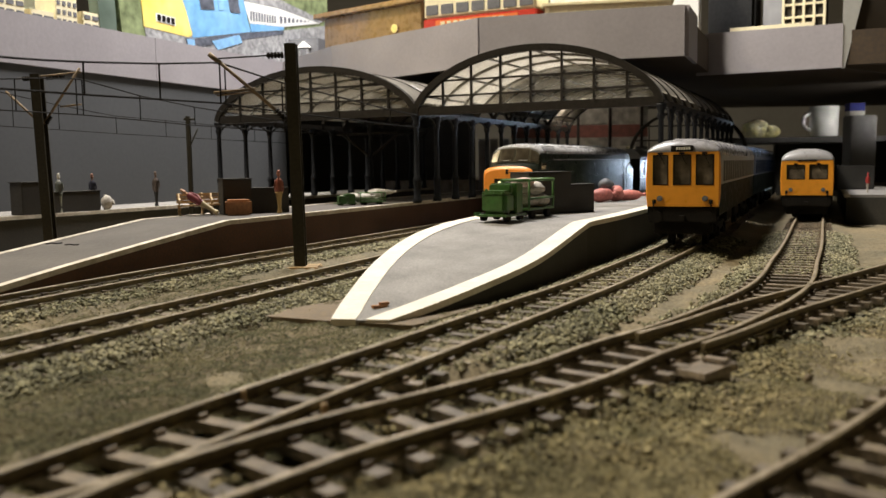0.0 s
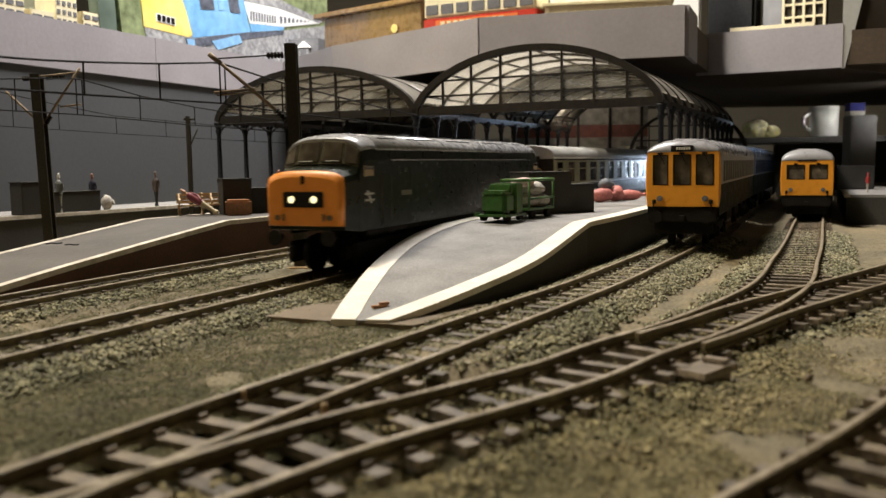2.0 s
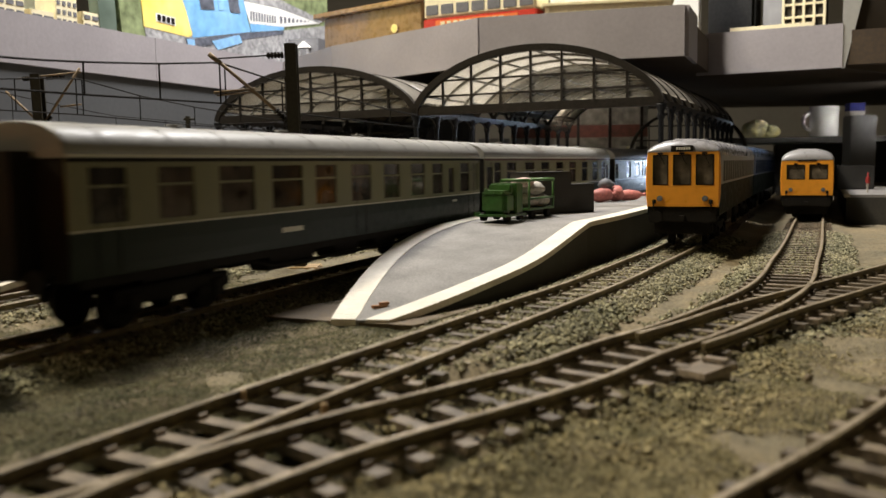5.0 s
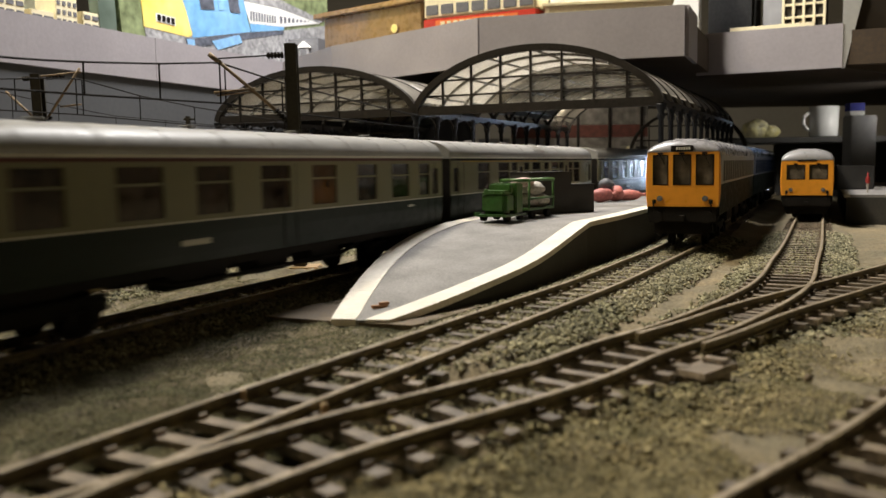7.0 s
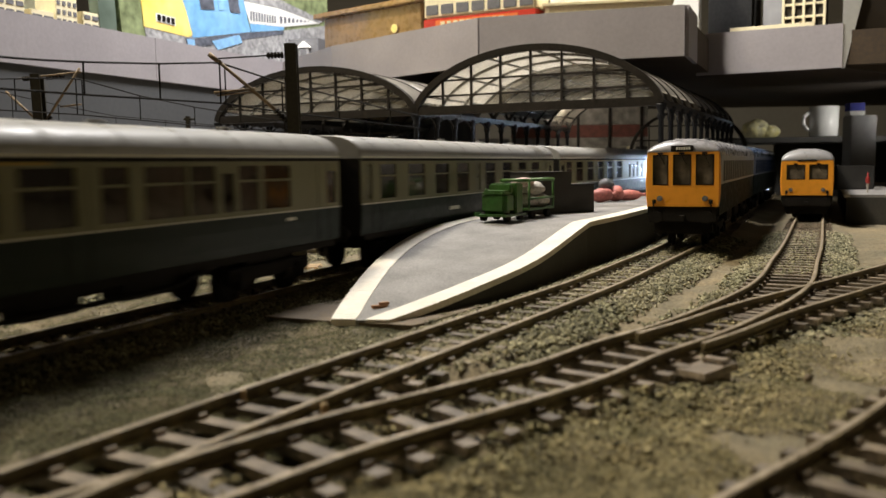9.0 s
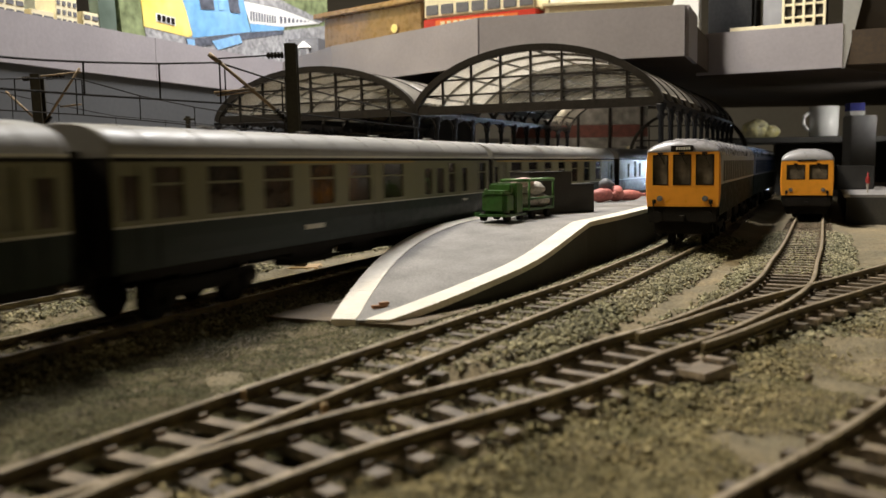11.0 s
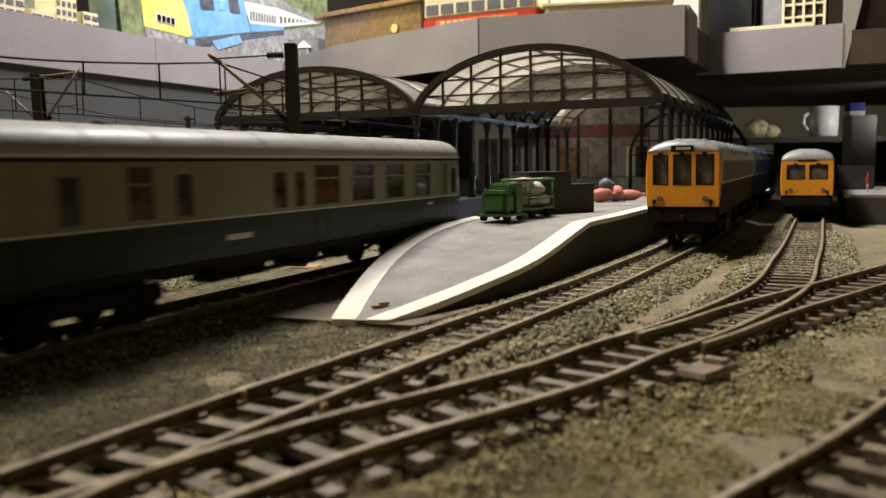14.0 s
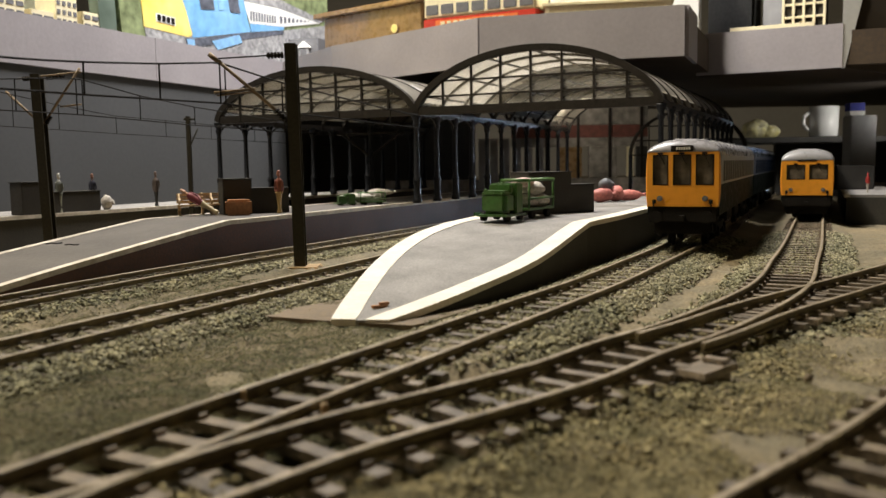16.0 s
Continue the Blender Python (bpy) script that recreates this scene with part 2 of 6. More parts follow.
def pipe(bm, pts, r, n=6):
    """A bent round bar through the points, as one piece."""
    pts = [Vector(p) for p in pts]
    rows = []
    for i, p in enumerate(pts):
        w = (pts[min(i + 1, len(pts) - 1)] - pts[max(i - 1, 0)]).normalized()
        ref = Vector((0, 0, 1)) if abs(w.z) < 0.9 else Vector((0, 1, 0))
        a = w.cross(ref).normalized()
        b = w.cross(a)
        rows.append([p + r * (math.cos(k) * a + math.sin(k) * b) for k in (2 * math.pi * j / n for j in range(n))])
    loft(bm, rows)


def loft(bm, sections, smooth=True, closed=True, caps=True):
    rows = [[bm.verts.new(p) for p in s] for s in sections]
    n = len(rows[0])
    for a, b in zip(rows[:-1], rows[1:]):
        for i in range(n if closed else n - 1):
            j = (i + 1) % n
            f = bm.faces.new((a[i], a[j], b[j], b[i]))
            f.smooth = smooth
    if caps and closed:
        bm.faces.new(rows[0][::-1]), bm.faces.new(rows[-1])


def prism(bm, poly, z0, z1):
    low = [bm.verts.new((x, y, z0)) for x, y in poly]
    top = [bm.verts.new((x, y, z1)) for x, y in poly]
    n = len(poly)
    for i in range(n):
        j = (i + 1) % n
        bm.faces.new((low[i], low[j], top[j], top[i]))
    bm.faces.new(low[::-1]), bm.faces.new(top)


def lathe(bm, profile, centre=(0, 0, 0), n=12, squash=1.0):
    rows = []
    for r, z in profile:
        rows.append([(centre[0] + r * math.cos(2 * math.pi * i / n), centre[1] + squash * r * math.sin(2 * math.pi * i / n), centre[2] + z) for i in range(n)])
    loft(bm, rows)


def blob(bm, c, r, seed=0, n=10, m=7):
    rows = []
    for i in range(m + 1):
        a = math.pi * (0.03 + 0.94 * i / m)
        row = []
        for j in range(n):
            b = 2 * math.pi * j / n
            d = Vector((math.sin(a) * math.cos(b), math.sin(a) * math.sin(b), -math.cos(a)))
            k = 1 + 0.16 * noise.noise(d * 1.9 + Vector((seed * 3.1, seed, 0)))
            row.append((c[0] + r[0] * d.x * k, c[1] + r[1] * d.y * k, c[2] + r[2] * d.z * k))
        rows.append(row)
    loft(bm, rows)


def mesh_of(bm, name, material):
    bmesh.ops.recalc_face_normals(bm, faces=bm.faces)
    bmesh.ops.scale(bm, vec=(MM, MM, MM), verts=bm.verts)
    me = bpy.data.meshes.new(name)
    bm.to_mesh(me)
    bm.free()
    me.materials.append(material)
    return me


def part(name, bm, material, parent=None, label=""):
    ob = new(name, mesh_of(bm, name, material))
    ob.parent = parent
    if label:
        tagged(ob, label)
    return ob


def piece(name, mesh, parent, m):
    ob = new(name, mesh)
    ob.parent = parent
    ob.matrix_basis = m
    return ob


def thing(name, label, category, group="", kind="", at=None):
    ob = new(name)
    ob.empty_display_size = 0.01
    if at is not None:
        ob.matrix_basis = at
    return tagged(ob, label, category, group, kind)


def solid(name, bm, material, label, category="", kind="", group="", at=None):
    ob = part(name, bm, material)
    if at is not None:
        ob.matrix_basis = at
    return tagged(ob, label, category, group, kind)


def mm(x, y, z=0.0, rz=0.0):
    return pose(x * MM, y * MM, z * MM, 0, 0, rz)


# ---- plan of the tracks ----


class Line:
    """A smooth line through a few plan points, measured along its length."""

    def __init__(self, pts, zero=0):
        P = np.array(pts, float)
        T = []
        for j in range(len(P)):
            if j in (0, len(P) - 1):
                d = P[1] - P[0] if j == 0 else P[-1] - P[-2]
            else:
                a, b = P[j] - P[j - 1], P[j + 1] - P[j]
                la, lb = np.linalg.norm(a), np.linalg.norm(b)
                d = a / la * lb + b / lb * la
            T.append(d / np.linalg.norm(d))
        out = []
        for i in range(len(P) - 1):
            n = max(6, int(np.linalg.norm(P[i + 1] - P[i]) / 6))
            t = np.linspace(0, 1, n, endpoint=False)[:, None]
            L = np.linalg.norm(P[i + 1] - P[i])
            out.append((2 * t**3 - 3 * t**2 + 1) * P[i] + (t**3 - 2 * t**2 + t) * L * T[i] + (3 * t**2 - 2 * t**3) * P[i + 1] + (t**3 - t**2) * L * T[i + 1])
        out.append(P[-1:])
        self.pts = np.concatenate(out)
        self.s = np.r_[0, np.cumsum(np.linalg.norm(np.diff(self.pts, axis=0), axis=1))]
        k = np.argmin(np.linalg.norm(self.pts - P[zero], axis=1))
        self.s = self.s - self.s[k]

    def at(self, s, side=0.0):
        """The plan point at s, moved to the right of the direction of growing s by side."""
        p = np.array([np.interp(s, self.s, self.pts[:, 0]), np.interp(s, self.s, self.pts[:, 1])])
        if side:
            d = self.way(s)
            p = p + side * np.array([d[1], -d[0]])
        return p

    def way(self, s):
        a = np.array([np.interp(s - 4, self.s, self.pts[:, 0]), np.interp(s - 4, self.s, self.pts[:, 1])])
        b = np.array([np.interp(s + 4, self.s, self.pts[:, 0]), np.interp(s + 4, self.s, self.pts[:, 1])])
        return (b - a) / np.linalg.norm(b - a)

    def vehicle(self, s, half):
        """The pose of a vehicle centred at s that faces towards falling s, resting on bogies half apart."""
        a, b = self.at(s - half), self.at(s + half)
        c, d = (a + b) / 2, a - b
        return mm(c[0], c[1], 0, math.degrees(math.atan2(d[1], d[0])))


LINE_A = Line([(-820, -1500), (-430, -500), (-215, 90), (-145, 265), (-128, 312), (-102, 373.5), (-63, 455), (42, 680), (150, 915), (330, 1560), (520, 2800)], 3)
LINE_B = Line([(-900, -2300), (-560, -1200), (-285, -330), (-150, 70), (-101, 205), (-75, 266), (-48, 327), (-22, 388), (42, 538), (160, 780), (292, 1045), (500, 1560), (760, 2780)], 4)
LINE_C = Line([(-175, -140), (-84, 52), (-53, 112), (-39.6, 137), (-4.5, 197), (27.5, 252), (49.6, 290), (82.7, 354), (115, 418), (192, 594), (326, 890), (545, 1395)], 4)
LINE_D = Line([(-230, -60), (-110, 40), (-38, 106), (-15.8, 131.5), (7, 151.7), (25.2, 169.3), (40.4, 188.4), (58, 207), (82, 237.5), (105.5, 272), (148, 358.5), (239, 560), (350, 810), (560, 1300)], 4)
LINE_E = Line([(44, 189.5), (63.2, 208.7), (88.3, 237.3), (117.3, 265.7), (140.7, 288.5), (179, 327), (262, 408), (420, 560)], 0)
LINE_F = Line([(-60, 5), (20, 78), (42, 98), (68, 123), (82, 138), (135, 198), (300, 380)], 1)
LINE_Z = Line([(-330, 150), (-250, 330), (-180, 480), (-134, 580), (-30, 800), (120, 1120)], 2)
TRACKS = [(LINE_A, 1), (LINE_B, 1), (LINE_C, 1), (LINE_D, 0), (LINE_E, 0), (LINE_F, 0), (LINE_Z, 1)]


def bed_height(x, y):
    """The ground's height: a sandy sheet with ballast shoulders along the tracks."""
    x, y = np.atleast_1d(x).astype(float), np.atleast_1d(y).astype(float)
    z = np.full(x.shape, -6.2)
    for line, kind in TRACKS:
        P = line.pts[(line.pts[:, 1] > -200) & (line.pts[:, 1] < 1300)][::2]
        if not len(P):
            continue
        m = np.where((x > P[:, 0].min() - 40) & (x < P[:, 0].max() + 40) & (y > P[:, 1].min() - 40) & (y < P[:, 1].max() + 40))[0]
        for c in np.array_split(m, max(1, len(m) // 20000)):
            d = np.full(len(c), 1e9)
            for p in P:
                d = np.minimum(d, (x[c] - p[0])**2 + (y[c] - p[1])**2)
            d = np.sqrt(d)
            # loose ballast up to the sleepers, or bare sleepers on a low bed close to the turnout
            far = np.clip((y[c] - 270) / 60, 0, 1) if not kind else np.clip((y[c] - 150) / 30, 0, 1) if line is LINE_C else 1.0
            top = -8.6 * (1 - far) + -3.5 * far
            h = -6.2 + (top + 6.2) * np.clip((25 - d) / 9, 0, 1)
            z[c] = np.where(np.abs(h) > 6.2, np.minimum(z[c], h), np.maximum(z[c], h))
    return z


LATTICE = np.random.default_rng(21).random((64, 64))


def patches(x, y, size):
    """Smooth random patches from 0 to 1 over the plan, about size millimetres across."""
    u, v = np.asarray(x) / size + 400.0, np.asarray(y) / size + 400.0
    i, j = np.floor(u).astype(int), np.floor(v).astype(int)
    a, b = u - i, v - j
    a, b = a * a * (3 - 2 * a), b * b * (3 - 2 * b)
    q = lambda m, n: LATTICE[(i + m) % 64, (j + n) % 64]
    return (q(0, 0) * (1 - a) + q(1, 0) * a) * (1 - b) + (q(0, 1) * (1 - a) + q(1, 1) * a) * b


def lumps(x, y, bed):
    """Uneven scatter between the tracks, lower where it is worn flat."""
    return np.where(bed < -5.6, np.where(bed > -6.6, 1.0, 0.0), 0.0) * (2.4 * patches(x, y, 6.0) + 1.3 * patches(x, y, 19.0) - 1.7)


def build_ground():
    xs = np.r_[np.arange(-1400, -400, 50), np.arange(-400, 360, 2.6), np.arange(360, 520, 10), np.arange(520, 1500, 50)]
    ys = np.r_[np.arange(-2700, 40, 60), np.arange(40, 520, 2.6), np.arange(520, 1300, 9), np.arange(1300, 3100, 60)]
    X, Y = np.meshgrid(xs, ys)
    x, y = X.ravel(), Y.ravel()
    z = bed_height(x, y)
    z = z + ((np.abs(x) < 420) & (y > 30) & (y < 520)) * lumps(x, y, z)
    rng = np.random.default_rng(3)
    near = (np.abs(x) < 420) & (y > 30) & (y < 900)
    z = z + near * (rng.normal(0, 0.18, len(z)) + 0.5 * np.sin(x * 0.031 + 1.1) * np.sin(y * 0.043) + 0.35 * np.sin(x * 0.11 + y * 0.07))
    nx, ny = len(xs), len(ys)
    i = (np.arange(ny - 1)[:, None] * nx + np.arange(nx - 1)).ravel()
    faces = np.stack([i, i + 1, i + 1 + nx, i + nx], 1)
    me = bpy.data.meshes.new("ground")
    me.from_pydata((np.stack([x, y, z], 1) * MM).tolist(), [], faces.tolist())
    me.materials.append(M_EARTH)
    for p in me.polygons:
        p.use_smooth = True
    tagged(new("ground", me), "sandy brown scenic baseboard between the model tracks", "ground", kind="structure")


def chips(name, x, y, size, material, label, lift=0.2, seed=5, half=False, base_z=None):
    """Many small loose stones as one mesh."""
    rng = np.random.default_rng(seed)
    n = len(x)
    if base_z is None:
        base_z = bed_height(x, y)
        base_z = base_z + lumps(x, y, base_z)
    z = base_z + (0.4 if half else 0.1) + lift * size + rng.uniform(0, 1.0, n)**2 * lift * 5
    base = np.array([(1, 0, 0), (-1, 0, 0), (0, 1, 0), (0, -1, 0), (0, 0, 1), (0, 0, -1)], float)
    v = base[None] * (size[:, None, None] * rng.uniform(0.6, 1.25, (n, 6, 1)))
    v[:, :, 2] *= 0.75
    a = rng.uniform(0, 6.28, n)
    b = rng.uniform(-0.6, 0.6, n)
    ca, sa, cb, sb = np.cos(a)[:, None], np.sin(a)[:, None], np.cos(b)[:, None], np.sin(b)[:, None]
    vx, vy, vz = v[:, :, 0], v[:, :, 1], v[:, :, 2]
    vy, vz = vy * cb - vz * sb, vy * sb + vz * cb
    vx, vy = vx * ca - vy * sa, vx * sa + vy * ca
    V = np.stack([vx + x[:, None], vy + y[:, None], vz + z[:, None]], 2).reshape(-1, 3) * MM
    f = np.array([(0, 2, 4), (2, 1, 4), (1, 3, 4), (3, 0, 4), (2, 0, 5), (1, 2, 5), (3, 1, 5), (0, 3, 5)])
    if half:
        f = f[:4]
    F = (f[None] + 6 * np.arange(n)[:, None, None]).reshape(-1, 3)
    me = bpy.data.meshes.new(name)
    me.from_pydata(V.tolist(), [], F.tolist())
    me.materials.append(material)
    tagged(new(name, me), label, "ballast", kind="stuff")


def scatter_stones():
    rng = np.random.default_rng(11)
    px, py, ps = [], [], []
    for line, s0, s1, per, keep in ((LINE_A, -60, 460, 66, 0), (LINE_B, -110, 420, 110, 0), (LINE_C, -45, 340, 100, 0), (LINE_D, 100, 430, 66, 0), (LINE_Z, -120, 150, 16, 0), (LINE_E, 60, 200, 44, 1)):
        n = int((s1 - s0) * per)
        s = rng.uniform(s0, s1, n)
        d = rng.uniform(-25, 25, n)
        w = np.abs(d)
        ok = rng.random(n) < np.where(w < 7.4, 0.4, np.where(w < 9.6, 0.0, np.where(w < 15, 0.7, np.clip((25.5 - w) / 6, 0, 1))))
        # a bare brown path runs between the two lines behind the ramp
        ok &= (d < 20 + rng.normal(0, 1, n)) if line is LINE_A else (d > -21 + rng.normal(0, 1, n)) if line is LINE_B else True
        s, d = s[ok], d[ok]
        ax, ay = np.interp(s, line.s, line.pts[:, 0]), np.interp(s, line.s, line.pts[:, 1])
        bx, by = np.interp(s + 2, line.s, line.pts[:, 0]), np.interp(s + 2, line.s, line.pts[:, 1])
        tx, ty = (bx - ax) / 2, (by - ay) / 2
        l = np.hypot(tx, ty) + 1e-6
        size = rng.uniform(0.35, 1.0, len(s)) * np.where(np.abs(d) < 8, 0.75, 1.0)
        px.append(ax + d * ty / l), py.append(ay - d * tx / l), ps.append(size)
    x, y, s = np.concatenate(px), np.concatenate(py), np.concatenate(ps)
    # the turnout's sleepers stay bare
    bare = np.zeros(len(x), bool)
    for q in np.arange(-180, 130, 4.0):
        p = LINE_D.at(q)
        bare |= np.hypot(x - p[0], y - p[1]) < 17
    x, y, s = x[~bare], y[~bare], s[~bare]
    chips("ballast", x, y, s, M_STONE, "grey and buff crushed stone ballast along the tracks")
    n = 330000
    yy = 85 + 270 * rng.random(n)**1.5
    xx = rng.uniform(-0.58, 0.62, n) * yy
    h = bed_height(xx, yy)
    # the near side of the turnout is dressed in buff scatter, the far side in grey-green; a bare sandy strip lies beyond
    D = LINE_D.pts[(LINE_D.pts[:, 1] > 0) & (LINE_D.pts[:, 1] < 420)]
    order = np.argsort(D[:, 1])
    side = xx - np.interp(yy, D[order, 1], D[order, 0]) + rng.normal(0, 3, n)
    bare = (side < 0) & (xx > 36 + 5 * np.sin(yy * 0.2)) & (yy > 205)
    # worn flat patches of bare soil between clumps
    clump = 0.6 * patches(xx, yy, 17.0) + 0.4 * patches(xx + 90, yy, 6.0) + rng.normal(0, 0.06, n)
    ok = (h < -5.2) & ~bare & (clump > np.where(side < 0, 0.2, 0.42))
    far, near = ok & (side < 0), ok & (side >= 0)
    chips("ground_grit", xx[far], yy[far], rng.uniform(0.16, 0.42, far.sum()), M_GRIT, "fine grey-green scatter on the ground", 0.1, 8, True)
    chips("buff_scatter", xx[near], yy[near], rng.uniform(0.13, 0.36, near.sum()) * (0.6 + 0.9 * clump[near]), M_GRITBUFF, "fine buff and sand coloured scatter beside the turnout", 0.1, 9, True)
    # coarse stones heaped loosely along the near side of the turnout, and patches between its sleepers
    n = 14000
    s = rng.uniform(-170, 95, n)
    d = 15 + 19 * rng.random(n)**1.6
    q = np.array([LINE_D.at(a, c) for a, c in zip(s, d)])
    ok = np.sin(s * 0.13 + d * 0.21) + np.sin(s * 0.051) + rng.normal(0, 0.5, n) > -0.5
    ok &= np.hypot(q[:, 0] - 57, q[:, 1] - 180) > 9
    chips("coarse_stones", q[ok, 0], q[ok, 1], rng.uniform(0.3, 0.85, ok.sum()), M_GRITBUFF, "loose buff stones along the turnout", 0.2, 12)
    n = 9000
    s = rng.uniform(-150, 128, n)
    d = rng.uniform(-14.5, 14.5, n)
    q = np.array([LINE_D.at(a, c) for a, c in zip(s, d)])
    ok = (np.sin(s * 0.083 + 0.9) + 0.8 * np.sin(s * 0.19 + d * 0.22) + rng.normal(0, 0.35, n) > 0.35) & ~((np.abs(d) > 7.2) & (np.abs(d) < 10))
    chips("stones_between_sleepers", q[ok, 0], q[ok, 1], rng.uniform(0.4, 0.9, ok.sum()), M_GRITBUFF, "buff stones strewn between and over sleepers", 0.2, 13, base_z=-4.4 + rng.uniform(-0.8, 1.2, ok.sum()))


def sleeper_mesh():
    bm = bmesh.new()
    box(bm, -1.55, 1.55, -14.2, 14.2, -4.4, -2.6)
    for y in (-8.65, 8.65):
        box(bm, -1.0, 1.0, y - 2.0, y + 2.0, -2.6, -1.7)
    return mesh_of(bm, "sleeper", M_SLEEPER)


def rail_parts(track, line, s0, s1):
    for side in (-8.65, 8.65):
        n = max(3, int((s1 - s0) / 8))
        S = np.linspace(s0, s1, n + 1)
        pts = [(line.at(s, side), line.way(s)) for s in S]
        bm = bmesh.new()
        prof = [(-1.1, -2.55), (1.1, -2.55), (1.0, -2.1), (0.32, -1.8), (0.32, -0.8), (0.72, -0.5), (0.72, -0.12), (0.55, -0.06), (-0.55, -0.06), (-0.72, -0.12), (-0.72, -0.5), (-0.32, -0.8), (-0.32, -1.8), (-1.0, -2.1)]
        loft(bm, [[(p[0] + a * d[1], p[1] - a * d[0], z) for a, z in prof] for p, d in pts], smooth=False)
        rail = part("rail", bm, M_RAIL, track)
        bm = bmesh.new()
        loft(bm, [[(p[0] + a * d[1], p[1] - a * d[0], z) for a, z in ((-0.52, -0.09), (0.52, -0.09), (0.43, 0.0), (-0.43, 0.0))] for p, d in pts], smooth=False)
        part("rail_head", bm, M_RAILTOP, rail, "worn bare metal running surface")


def build_track(line, s0, s1, label, first=None, pitch=9.6):
    s0, s1 = max(s0, line.s[0] + 5), min(s1, line.s[-1] - 5)
    track = thing("railway_track", label, "track", "model railway tracks")
    rail_parts(track, line, s0, s1)
    s = max(s0, first if first is not None else s0)
    stop = min(s1, 560)
    while s < stop:
        p, d = line.at(s), line.way(s)
        piece("sleeper", SLEEPER, track, mm(p[0], p[1], random.uniform(-0.12, 0.1), math.degrees(math.atan2(d[1], d[0])) + random.uniform(-1.5, 1.5)))
        s += pitch + random.uniform(-0.3, 0.3)
    return track


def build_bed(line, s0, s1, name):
    """A low bed coloured dark for the shade that shows between bare sleepers."""
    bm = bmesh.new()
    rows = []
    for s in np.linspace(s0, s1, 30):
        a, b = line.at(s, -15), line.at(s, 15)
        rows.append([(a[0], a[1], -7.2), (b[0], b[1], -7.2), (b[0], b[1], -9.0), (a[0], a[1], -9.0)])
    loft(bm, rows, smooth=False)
    tagged(part(name, bm, M_BED), "low bed coloured dark for the shade under bare sleepers", "track bed", kind="structure")


def build_platform(name, stations, label, wall_mat, edges=(True, True), band=8.0, slabs=0.0, top=M_PLAT, edge=None):
    """stations: rows of the plan points of both edges and the height."""
    edge = edge or M_WHITE
    plat = tagged(new(name), label, "platform", kind="structure")
    left, right, inl, inr = [], [], [], []
    for L, R, z in stations:
        L, R = Vector((*L, z)), Vector((*R, z))
        d = (R - L)
        k = min(band / d.length, 0.42)
        left.append(L), right.append(R)
        inl.append(L + d * k if edges[0] else L + d * 0.02), inr.append(R - d * k if edges[1] else R - d * 0.02)
    down = Vector((0, 0, -1.9))
    bm = bmesh.new()
    loft(bm, [[a, b, b + down, a + down] for a, b in zip(inl, inr)], smooth=False)
    part("platform_top", bm, top, plat, "grey painted platform surface")
    up = Vector((0, 0, 0.25))
    for outer, inner, on in ((left, inl, edges[0]), (right, inr, edges[1])):
        if on:
            # single edging slabs along the near stretch, one strip further on
            k0 = 0
            if slabs:
                k0 = next(i for i, a in enumerate(outer) if a.y > slabs)
                d = 0.0
                dist = [0.0]
                for a, b in zip(outer[:k0], outer[1:k0 + 1]):
                    dist.append(dist[-1] + (b - a).length)
                at = lambda pts, x: Vector([float(np.interp(x, dist, [p[c] for p in pts[:k0 + 1]])) for c in range(3)])
                while d < dist[-1] - 1:
                    e = min(d + 5.2, dist[-1])
                    bm = bmesh.new()
                    lift = Vector((0, 0, random.uniform(-0.02, 0.02)))
                    q = [at(outer, d + 0.03), at(inner, d + 0.03), at(inner, e - 0.03), at(outer, e - 0.03)]
                    hexa(bm, [p + down for p in q] + [p + up + lift for p in q])
                    part("edging_slab", bm, edge, plat)
                    d = e
            bm = bmesh.new()
            loft(bm, [[a + up, b + up, b + down, a + down] for a, b in zip(outer[k0:], inner[k0:])], smooth=False)
            part("platform_edge", bm, edge, plat, "white painted edging with chipped corners")
    bm = bmesh.new()
    rows = []
    for a, b in zip(left, right):
        d = (b - a).normalized() * 1.4
        a2, b2 = a + d + down, b - d + down
        low = min(-7.0, a.z - 3)
        rows.append([a2, b2, Vector((b2.x, b2.y, low)), Vector((a2.x, a2.y, low))])
    loft(bm, rows, smooth=False)
    part("platform_wall", bm, wall_mat, plat)
    return plat


